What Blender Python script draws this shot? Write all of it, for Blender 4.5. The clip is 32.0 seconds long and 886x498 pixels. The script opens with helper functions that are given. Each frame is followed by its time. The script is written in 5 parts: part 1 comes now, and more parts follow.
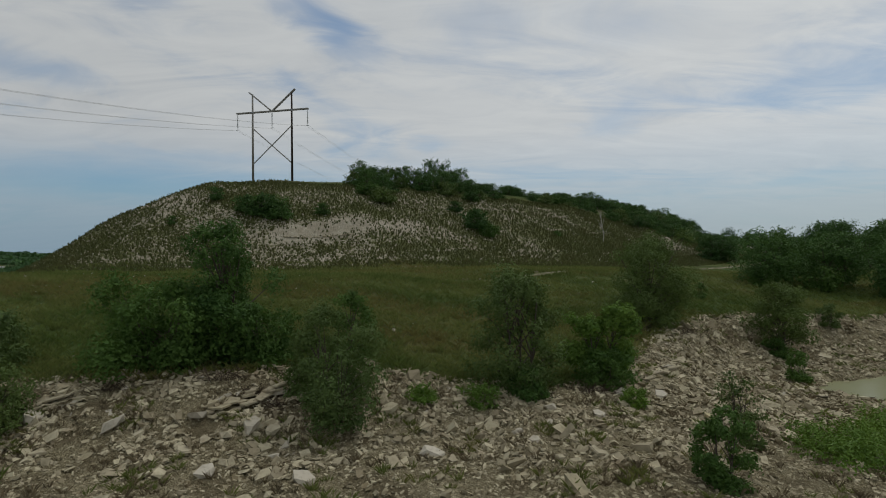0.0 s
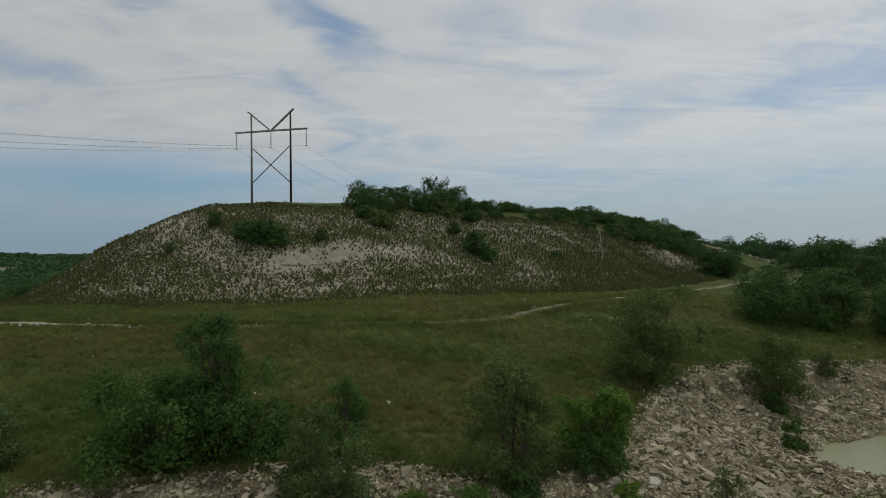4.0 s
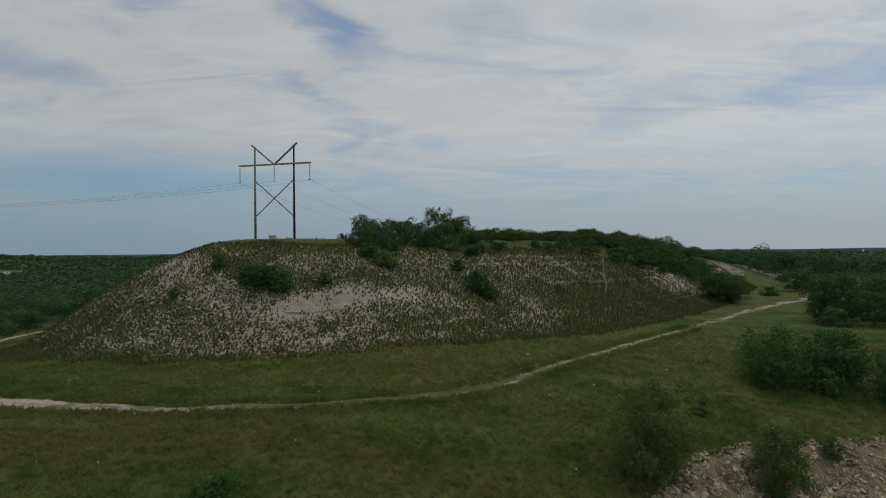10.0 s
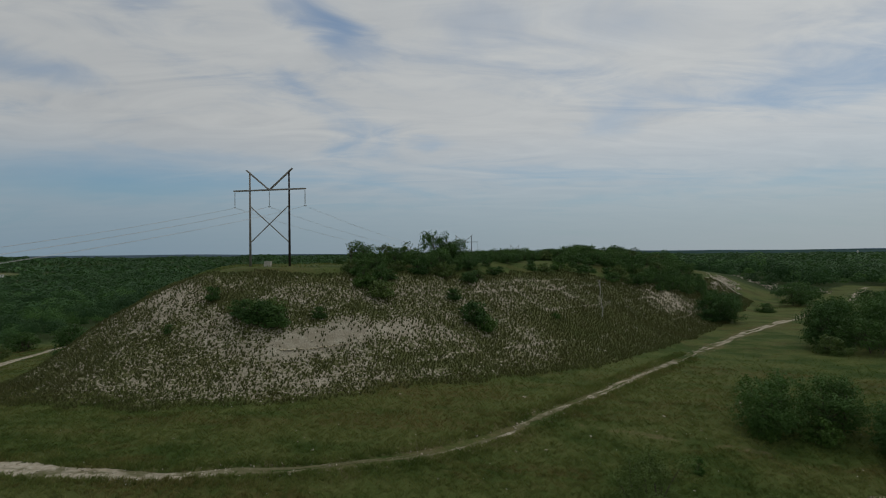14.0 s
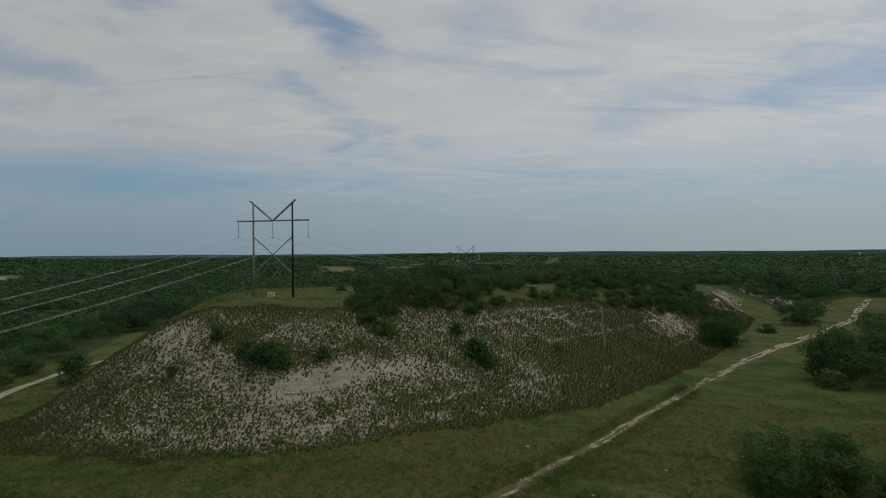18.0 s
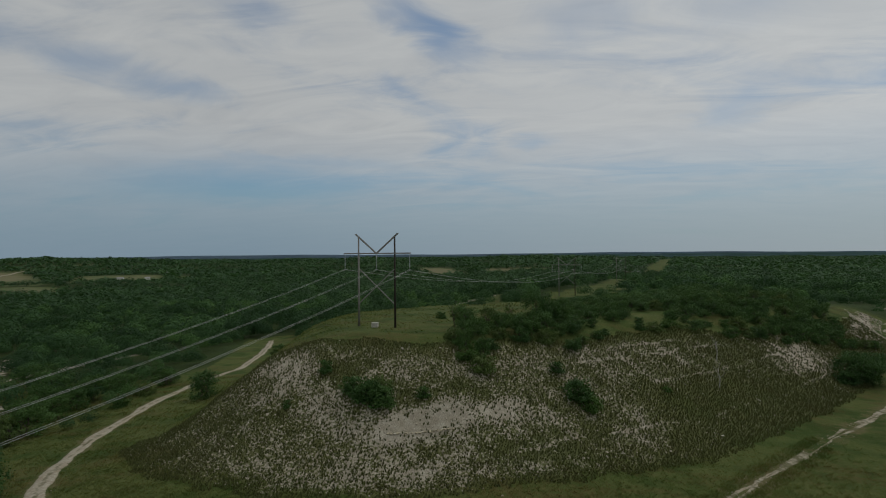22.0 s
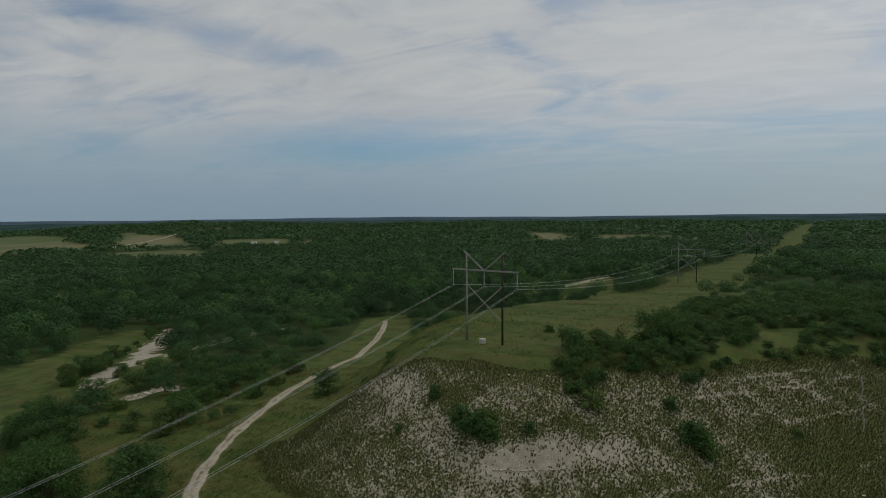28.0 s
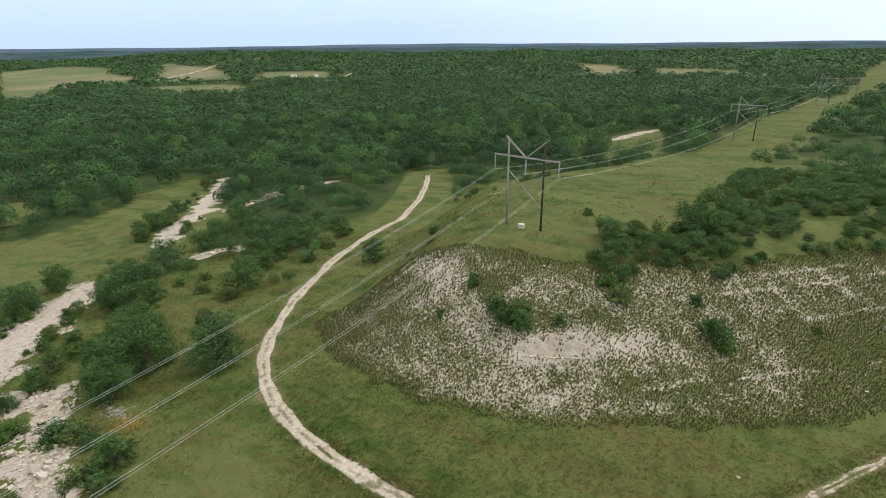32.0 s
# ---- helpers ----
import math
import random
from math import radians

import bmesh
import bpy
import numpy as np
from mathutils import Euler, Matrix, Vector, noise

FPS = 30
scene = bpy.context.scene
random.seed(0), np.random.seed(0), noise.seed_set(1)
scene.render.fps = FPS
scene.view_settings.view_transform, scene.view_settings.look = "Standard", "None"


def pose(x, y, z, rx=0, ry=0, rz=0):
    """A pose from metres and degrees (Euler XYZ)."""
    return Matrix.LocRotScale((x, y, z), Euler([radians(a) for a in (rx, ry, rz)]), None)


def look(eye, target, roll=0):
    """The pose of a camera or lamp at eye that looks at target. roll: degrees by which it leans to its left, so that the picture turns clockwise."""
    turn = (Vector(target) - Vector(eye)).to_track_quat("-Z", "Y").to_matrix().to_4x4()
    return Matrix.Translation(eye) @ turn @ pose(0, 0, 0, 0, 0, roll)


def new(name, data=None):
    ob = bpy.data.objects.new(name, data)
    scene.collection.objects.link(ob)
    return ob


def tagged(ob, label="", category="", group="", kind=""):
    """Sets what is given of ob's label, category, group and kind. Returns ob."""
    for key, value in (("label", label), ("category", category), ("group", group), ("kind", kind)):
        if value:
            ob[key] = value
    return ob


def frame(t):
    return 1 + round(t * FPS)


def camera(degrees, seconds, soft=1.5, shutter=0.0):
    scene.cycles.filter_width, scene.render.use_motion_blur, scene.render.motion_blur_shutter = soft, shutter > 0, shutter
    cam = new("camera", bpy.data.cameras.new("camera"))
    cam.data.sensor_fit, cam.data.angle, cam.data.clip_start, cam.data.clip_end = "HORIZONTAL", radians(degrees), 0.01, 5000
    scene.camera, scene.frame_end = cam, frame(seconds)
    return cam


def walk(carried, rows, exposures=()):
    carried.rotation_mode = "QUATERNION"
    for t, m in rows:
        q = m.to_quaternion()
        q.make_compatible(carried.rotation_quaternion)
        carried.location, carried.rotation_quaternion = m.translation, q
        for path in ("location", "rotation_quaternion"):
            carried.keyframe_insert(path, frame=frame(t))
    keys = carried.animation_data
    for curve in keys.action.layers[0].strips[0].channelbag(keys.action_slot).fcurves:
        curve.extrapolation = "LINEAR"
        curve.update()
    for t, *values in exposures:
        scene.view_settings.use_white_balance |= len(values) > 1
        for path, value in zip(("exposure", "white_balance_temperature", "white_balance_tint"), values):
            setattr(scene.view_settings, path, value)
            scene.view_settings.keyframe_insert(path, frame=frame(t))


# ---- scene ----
cam = camera(78.3, 32.0, soft=1.0)
EXPOSURES = [(0, -0.38, 6350, 7), (8, -0.43, 6350, 7), (14, -0.53, 6350, 7), (21, -0.58, 6350, 7), (28, -0.5, 6350, 7), (30, 0.08, 6350, 9), (31, 0.5, 6400, 14), (32, 1.04, 6400, 16)]
ROWS = [
    (0.0, -0.001, 0.004, 6.1, 90.387, 0.526, -0.0),
    (0.5, 0.079, 0.006, 6.502, 90.386, 0.524, 0.025),
    (1.0, 0.122, -0.05, 6.925, 90.386, 0.519, -0.024),
    (1.5, 0.134, -0.114, 7.358, 90.385, 0.513, -0.009),
    (2.0, 0.13, -0.106, 7.792, 90.383, 0.51, -0.036),
    (2.5, 0.172, -0.056, 8.228, 90.381, 0.509, -0.017),
    (3.0, 0.242, 0.023, 8.626, 90.378, 0.51, 0.008),
    (3.5, 0.276, 0.06, 9.08, 90.375, 0.512, 0.022),
    (5.5, 0.382, -0.235, 10.988, 90.345, 0.564, 0.085),
    (6.0, 0.396, -0.243, 11.457, 90.34, 0.567, 0.095),
    (6.5, 0.442, -0.23, 11.87, 90.336, 0.566, 0.158),
    (7.0, 0.425, -0.2, 12.278, 90.333, 0.563, 0.228),
    (7.5, 0.361, -0.147, 12.756, 90.333, 0.563, 0.245),
    (8.0, 0.351, -0.093, 13.273, 90.335, 0.564, 0.248),
    (8.5, 0.381, -0.009, 13.842, 90.338, 0.564, 0.316),
    (9.0, 0.397, 0.007, 14.381, 90.341, 0.564, 0.4),
    (9.5, 0.385, -0.024, 14.894, 90.347, 0.568, 0.39),
    (10.0, 0.345, -0.038, 15.434, 90.353, 0.569, 0.365),
    (10.5, 0.332, -0.023, 15.989, 90.358, 0.567, 0.37),
    (11.0, 0.335, 0.009, 16.562, 90.359, 0.566, 0.361),
    (11.5, 0.351, 0.07, 17.154, 90.361, 0.566, 0.355),
    (12.0, 0.362, 0.118, 17.785, 90.361, 0.568, 0.391),
    (12.5, 0.342, 0.114, 18.393, 90.359, 0.568, 0.369),
    (13.0, 0.36, 0.136, 18.971, 90.357, 0.571, 0.351),
    (13.5, 0.408, 0.232, 19.49, 90.354, 0.577, 0.211),
    (14.0, 0.456, 0.329, 19.98, 90.352, 0.581, 0.003),
    (14.5, 0.469, 0.365, 20.569, 90.351, 0.579, -0.049),
    (16.5, 0.232, 0.025, 23.198, 90.341, 0.532, 0.002),
    (17.0, 0.213, -0.037, 23.928, 90.34, 0.525, 0.025),
    (17.5, 0.241, -0.051, 24.653, 90.339, 0.515, 0.055),
    (18.0, 0.252, -0.017, 25.414, 90.336, 0.506, 0.127),
    (18.5, 0.253, 0.02, 26.199, 90.334, 0.499, 0.146),
    (19.0, 0.25, 0.069, 27.007, 90.333, 0.492, 0.184),
    (19.5, 0.253, 0.115, 27.769, 90.337, 0.485, 0.808),
    (20.0, 0.273, 0.154, 28.512, 90.342, 0.482, 3.412),
    (20.5, 0.306, 0.183, 29.187, 90.349, 0.482, 6.071),
    (21.0, 0.365, 0.13, 29.913, 90.357, 0.481, 8.195),
    (21.5, 0.407, 0.035, 30.591, 90.366, 0.484, 9.266),
    (22.0, 0.413, -0.038, 31.245, 90.377, 0.494, 10.589),
    (22.5, 0.387, -0.047, 31.849, 90.388, 0.513, 12.255),
    (23.0, 0.372, 0.092, 32.52, 90.4, 0.526, 14.101),
    (23.5, 0.346, 0.243, 33.19, 90.407, 0.537, 15.528),
    (24.0, 0.313, 0.35, 33.872, 90.413, 0.546, 16.528),
    (24.5, 0.279, 0.396, 34.632, 90.415, 0.555, 17.205),
    (25.0, 0.29, 0.406, 35.523, 90.419, 0.555, 17.909),
    (25.5, 0.341, 0.402, 36.447, 90.42, 0.552, 18.101),
    (27.5, 0.606, 0.478, 40.391, 88.668, 0.516, 21.495),
    (28.0, 0.674, 0.419, 41.566, 86.363, 0.516, 22.071),
    (28.5, 0.752, 0.355, 42.868, 84.162, 0.52, 22.766),
    (29.0, 0.822, 0.308, 44.195, 81.991, 0.524, 23.182),
    (29.5, 0.875, 0.288, 45.447, 79.777, 0.522, 23.627),
    (30.0, 0.886, 0.29, 46.653, 77.571, 0.521, 24.556),
    (30.5, 0.919, 0.276, 47.886, 75.343, 0.519, 25.553),
    (31.0, 0.941, 0.231, 49.081, 73.037, 0.515, 26.562),
    (31.5, 0.98, 0.186, 50.293, 70.814, 0.515, 26.733),
    (32.0, 1.028, 0.138, 51.495, 68.975, 0.519, 26.58),
]
walk(cam, [(t, pose(x, y, z, rx, ry, rz)) for t, x, y, z, rx, ry, rz in ROWS], EXPOSURES)

# ---------- light ----------
SUN_UP, SUN_ROUND = 58.0, 35.0
world = bpy.data.worlds.new("sky")
scene.world = world
world.use_nodes = True
wt = world.node_tree
wt.nodes.clear()


def wn(kind, **kw):
    n = wt.nodes.new(kind)
    for k, v in kw.items():
        n.inputs[k.replace("_", " ")].default_value = v
    return n


def wmath(op, a, b=None, c=None):
    n = wt.nodes.new("ShaderNodeMath")
    n.operation = op
    for i, v in enumerate((a, b, c)):
        if v is None:
            continue
        if isinstance(v, (int, float)):
            n.inputs[i].default_value = v
        else:
            wt.links.new(v, n.inputs[i])
    return n.outputs[0]


sky = wt.nodes.new("ShaderNodeTexSky")
sky.sky_type, sky.sun_disc = "NISHITA", False
sky.sun_elevation, sky.sun_rotation = radians(SUN_UP), radians(SUN_ROUND)
sky.air_density, sky.dust_density = 1.0, 0.3
coord = wt.nodes.new("ShaderNodeTexCoord")
sep = wt.nodes.new("ShaderNodeSeparateXYZ")
wt.links.new(coord.outputs["Generated"], sep.inputs[0])
# the cloud sheet as a ceiling overhead: its pattern draws together towards the horizon
up = wmath("ADD", wmath("MAXIMUM", sep.outputs[2], 0.0), 0.14)
plan = wt.nodes.new("ShaderNodeCombineXYZ")
wt.links.new(wmath("DIVIDE", sep.outputs[0], up), plan.inputs[0])
wt.links.new(wmath("DIVIDE", sep.outputs[1], up), plan.inputs[1])


def cloud_noise(scale, detail, rough, warp, stretch, offset):
    m = wt.nodes.new("ShaderNodeMapping")
    m.inputs["Location"].default_value = offset
    m.inputs["Rotation"].default_value = (0, 0, radians(-28))
    m.inputs["Scale"].default_value = stretch
    wt.links.new(plan.outputs[0], m.inputs[0])
    n = wn("ShaderNodeTexNoise", Scale=scale, Detail=detail, Roughness=rough, Distortion=warp)
    wt.links.new(m.outputs[0], n.inputs["Vector"])
    return n.outputs[0]


big = cloud_noise(0.62, 6, 0.55, 0.9, (1.0, 1.5, 1), (2.3, 0.4, 0))
fine = cloud_noise(2.1, 8, 0.6, 1.2, (0.8, 1.9, 1), (5.1, 1.7, 0))
cover = wmath("ADD", wmath("MULTIPLY", big, 0.72), wmath("MULTIPLY", fine, 0.28))
thick = wt.nodes.new("ShaderNodeMapRange")
thick.interpolation_type = "SMOOTHSTEP"
for k, v in (("From Min", 0.3), ("From Max", 0.52), ("To Min", 0.45), ("To Max", 0.97)):
    thick.inputs[k].default_value = v
wt.links.new(cover, thick.inputs["Value"])
# gaps in the sheet where the blue shows: place, turn, half length and half width, depth
ripple = wn("ShaderNodeTexNoise", Scale=2.6, Detail=6.0, Roughness=0.6, Distortion=0.8)
wt.links.new(plan.outputs[0], ripple.inputs["Vector"])
shift = wt.nodes.new("ShaderNodeVectorMath")
shift.operation = "MULTIPLY_ADD"
wt.links.new(ripple.outputs["Color"], shift.inputs[0])
shift.inputs[1].default_value = (0.44, 0.44, 0)
wt.links.new(plan.outputs[0], shift.inputs[2])
SKY_GAPS = (
    (-0.37, 1.74, 1.16, 0.23, 0.09, 0.9), (-0.47, 1.65, 0.49, 0.08, 0.06, 0.55), (-0.3, 1.89, 0.73, 0.16, 0.08, 0.5), (-1.43, 1.87, 1.0, 0.18, 0.14, 0.6),
    (1.31, 2.13, -0.06, 0.14, 0.12, 0.3), (0.8, 2.56, -0.19, 0.15, 0.2, 0.4), (-1.92, 2.76, 0.43, 0.24, 0.12, 0.45), (-2.05, 3.3, 0.36, 0.8, 0.5, 1.0),
    (-0.06, 2.92, -0.14, 0.15, 0.09, 0.4), (-0.58, 2.14, 0.83, 0.11, 0.06, 0.45), (0.14, 1.73, 0.56, 0.16, 0.12, 0.3), (0.57, 1.75, 0.21, 0.2, 0.13, 0.25),
    (-1.69, 1.31, 0.92, 0.2, 0.11, 0.65), (-1.56, 1.63, 1.35, 0.18, 0.12, 0.6), (-0.83, 1.51, 0.87, 0.13, 0.08, 0.45), (-2.07, 1.46, 0.89, 0.1, 0.07, 0.4),
    (-1.45, 2.95, 0.46, 0.7, 0.13, 0.4), (-3.21, 2.32, 0.66, 0.22, 0.27, 0.5),
)
blue_gap = 0.0
for gx0, gy0, turn, half_l, half_w, deep in SKY_GAPS:
    place = wt.nodes.new("ShaderNodeMapping")
    place.vector_type = "TEXTURE"
    place.inputs["Location"].default_value = (gx0 + 0.22, gy0 + 0.22, 0)
    place.inputs["Rotation"].default_value = (0, 0, turn)
    place.inputs["Scale"].default_value = (half_l * 1.35, half_w * 1.45, 1)
    wt.links.new(shift.outputs[0], place.inputs[0])
    far_off = wt.nodes.new("ShaderNodeVectorMath")
    far_off.operation = "LENGTH"
    wt.links.new(place.outputs[0], far_off.inputs[0])
    hole = wt.nodes.new("ShaderNodeMapRange")
    hole.interpolation_type = "SMOOTHSTEP"
    for k, v in (("From Min", 0.0), ("From Max", 1.25), ("To Min", 0.8 * deep), ("To Max", 0.0)):
        hole.inputs[k].default_value = v
    wt.links.new(far_off.outputs["Value"], hole.inputs["Value"])
    blue_gap = wmath("MAXIMUM", blue_gap, hole.outputs[0])
# thin veil near the horizon
veil = wt.nodes.new("ShaderNodeMapRange")
for k, v in (("From Min", 0.0), ("From Max", 0.22), ("To Min", 0.45), ("To Max", 1.0)):
    veil.inputs[k].default_value = v
wt.links.new(sep.outputs[2], veil.inputs["Value"])
sunward = wt.nodes.new("ShaderNodeMapRange")
for k, v in (("From Min", -0.5), ("From Max", 0.65)):
    sunward.inputs[k].default_value = v
wt.links.new(sep.outputs[0], sunward.inputs["Value"])
shade = wt.nodes.new("ShaderNodeMix")
shade.data_type = "RGBA"
wt.links.new(fine, shade.inputs["Factor"])
shade.inputs["A"].default_value = (5.6, 5.75, 6.0, 1)
shade.inputs["B"].default_value = (8.2, 8.1, 7.9, 1)
both = wt.nodes.new("ShaderNodeMix")
both.data_type = "RGBA"
wt.links.new(wmath("MULTIPLY", wmath("MULTIPLY", thick.outputs[0], wmath("SUBTRACT", 1.0, blue_gap)), veil.outputs[0]), both.inputs["Factor"])
clear = wt.nodes.new("ShaderNodeMix")
clear.data_type, clear.blend_type = "RGBA", "MULTIPLY"
clear.inputs["Factor"].default_value = 1.0
wt.links.new(sky.outputs[0], clear.inputs["A"])
clear.inputs["B"].default_value = (0.68, 0.86, 0.95, 1)
wt.links.new(clear.outputs["Result"], both.inputs["A"])
lit = wt.nodes.new("ShaderNodeVectorMath")
lit.operation = "SCALE"
wt.links.new(shade.outputs["Result"], lit.inputs[0])
wt.links.new(wmath("ADD", wmath("MULTIPLY", sunward.outputs[0], 0.24), 0.9), lit.inputs["Scale"])
wt.links.new(lit.outputs[0], both.inputs["B"])
bg = wt.nodes.new("ShaderNodeBackground")
bg.inputs["Strength"].default_value = 0.1
# pale haze low over the land
low = wt.nodes.new("ShaderNodeMapRange")
low.interpolation_type = "SMOOTHSTEP"
for k, v in (("From Min", 0.0), ("From Max", 0.2), ("To Min", 0.85), ("To Max", 0.0)):
    low.inputs[k].default_value = v
wt.links.new(sep.outputs[2], low.inputs["Value"])
hazy = wt.nodes.new("ShaderNodeMix")
hazy.data_type = "RGBA"
wt.links.new(low.outputs[0], hazy.inputs["Factor"])
wt.links.new(both.outputs["Result"], hazy.inputs["A"])
# the haze is paler on the sun's side
haze = wt.nodes.new("ShaderNodeMix")
haze.data_type = "RGBA"
wt.links.new(sunward.outputs[0], haze.inputs["Factor"])
haze.inputs["A"].default_value = (2.6, 3.65, 4.75, 1)
haze.inputs["B"].default_value = (4.5, 5.1, 5.6, 1)
wt.links.new(haze.outputs["Result"], hazy.inputs["B"])
wt.links.new(hazy.outputs["Result"], bg.inputs["Color"])
wout = wt.nodes.new("ShaderNodeOutputWorld")
wt.links.new(bg.outputs[0], wout.inputs["Surface"])

sun = new("sun", bpy.data.lights.new("sun", "SUN"))
sun.data.energy, sun.data.angle, sun.data.color = 0.9, radians(12), (1.0, 0.95, 0.87)
sun.matrix_world = look((0, 0, 200), (-math.sin(radians(SUN_ROUND)) * math.cos(radians(SUN_UP)), -math.cos(radians(SUN_ROUND)) * math.cos(radians(SUN_UP)), 200 - math.sin(radians(SUN_UP))))

# ---------- materials ----------
class Mat:
    """A node material: small helpers to wire textures into one Principled shader."""

    def __init__(self, name, rough=0.9, metal=0.0, spec=0.3):
        self.m = bpy.data.materials.new(name)
        self.m.use_nodes = True
        self.t = self.m.node_tree
        self.b = self.t.nodes["Principled BSDF"]
        self.b.inputs["Roughness"].default_value = rough
        self.b.inputs["Metallic"].default_value = metal
        self.b.inputs["Specular IOR Level"].default_value = spec
        self.pos = self.t.nodes.new("ShaderNodeNewGeometry").outputs["Position"]

    def link(self, a, b):
        self.t.links.new(a, b)

    def noise(self, scale, detail=4, rough=0.55, vector=None, warp=0.0):
        n = self.t.nodes.new("ShaderNodeTexNoise")
        for k, v in (("Scale", scale), ("Detail", detail), ("Roughness", rough), ("Distortion", warp)):
            n.inputs[k].default_value = v
        self.link(vector or self.pos, n.inputs["Vector"])
        return n.outputs[0]

    def cells(self, scale, feature="F1", out="Distance", vector=None):
        n = self.t.nodes.new("ShaderNodeTexVoronoi")
        n.feature = feature
        n.inputs["Scale"].default_value = scale
        self.link(vector or self.pos, n.inputs["Vector"])
        return n.outputs[out]

    def stretch(self, x, y, z):
        n = self.t.nodes.new("ShaderNodeMapping")
        n.inputs["Scale"].default_value = (x, y, z)
        self.link(self.pos, n.inputs[0])
        return n.outputs[0]

    def attr(self, name):
        n = self.t.nodes.new("ShaderNodeAttribute")
        n.attribute_name = name
        return n.outputs["Fac"]

    def math(self, op, a, b=0.5):
        n = self.t.nodes.new("ShaderNodeMath")
        n.operation = op
        for i, v in enumerate((a, b)):
            if isinstance(v, (int, float)):
                n.inputs[i].default_value = v
            else:
                self.link(v, n.inputs[i])
        return n.outputs[0]

    def step(self, v, lo, hi, to_lo=0.0, to_hi=1.0):
        n = self.t.nodes.new("ShaderNodeMapRange")
        n.interpolation_type = "SMOOTHSTEP"
        for k, x in (("From Min", lo), ("From Max", hi), ("To Min", to_lo), ("To Max", to_hi)):
            n.inputs[k].default_value = x
        self.link(v, n.inputs["Value"])
        return n.outputs[0]

    def mix(self, f, a, b, how="MIX"):
        n = self.t.nodes.new("ShaderNodeMix")
        n.data_type, n.blend_type = "RGBA", how
        for key, v in (("Factor", f), ("A", a), ("B", b)):
            if isinstance(v, (int, float)):
                n.inputs[key].default_value = v
            elif isinstance(v, tuple):
                n.inputs[key].default_value = (*v, 1)
            else:
                self.link(v, n.inputs[key])
        return n.outputs["Result"]

    def random(self, island=False):
        if island:
            return self.t.nodes.new("ShaderNodeNewGeometry").outputs["Random Per Island"]
        return self.t.nodes.new("ShaderNodeObjectInfo").outputs["Random"]

    def colour(self, c):
        if isinstance(c, tuple):
            self.b.inputs["Base Color"].default_value = (*c, 1)
        else:
            self.link(c, self.b.inputs["Base Color"])
        return self

    def see_through(self, c, much):
        """Lets part of the light pass, as thin leaves do."""
        thin = self.t.nodes.new("ShaderNodeBsdfTranslucent")
        self.link(c, thin.inputs["Color"])
        both = self.t.nodes.new("ShaderNodeMixShader")
        both.inputs[0].default_value = much
        self.link(self.b.outputs[0], both.inputs[1])
        self.link(thin.outputs[0], both.inputs[2])
        self.link(both.outputs[0], self.t.nodes["Material Output"].inputs["Surface"])

    def bump(self, v, strength=0.5, distance=0.02):
        n = self.t.nodes.new("ShaderNodeBump")
        n.inputs["Strength"].default_value, n.inputs["Distance"].default_value = strength, distance
        self.link(v, n.inputs["Height"])
        self.link(n.outputs[0], self.b.inputs["Normal"])
        return self


def grass_colour(m):
    """Green meadow with straw-coloured and rusty patches, the same for the ground and the blades on it."""
    wide, mid, small = m.noise(0.06, 6, 0.65, m.stretch(0.4, 1.7, 1)), m.noise(0.22, 6, 0.6), m.noise(1.6, 5, 0.65)
    green = m.mix(m.step(mid, 0.35, 0.65), (0.044, 0.075, 0.015), (0.07, 0.102, 0.024))
    dry = m.mix(m.step(small, 0.35, 0.7), (0.088, 0.112, 0.03), (0.122, 0.134, 0.044))
    grass = m.mix(m.step(m.math("ADD", m.math("MULTIPLY", wide, 0.6), m.math("MULTIPLY", mid, 0.4)), 0.4, 0.57), green, dry)
    rust = m.math("MULTIPLY", m.step(m.noise(0.12, 6, 0.65, m.stretch(0.5, 1.6, 1)), 0.48, 0.62), m.step(small, 0.32, 0.6))
    return m.mix(m.math("MULTIPLY", rust, 0.45), grass, (0.115, 0.07, 0.029)), mid, small


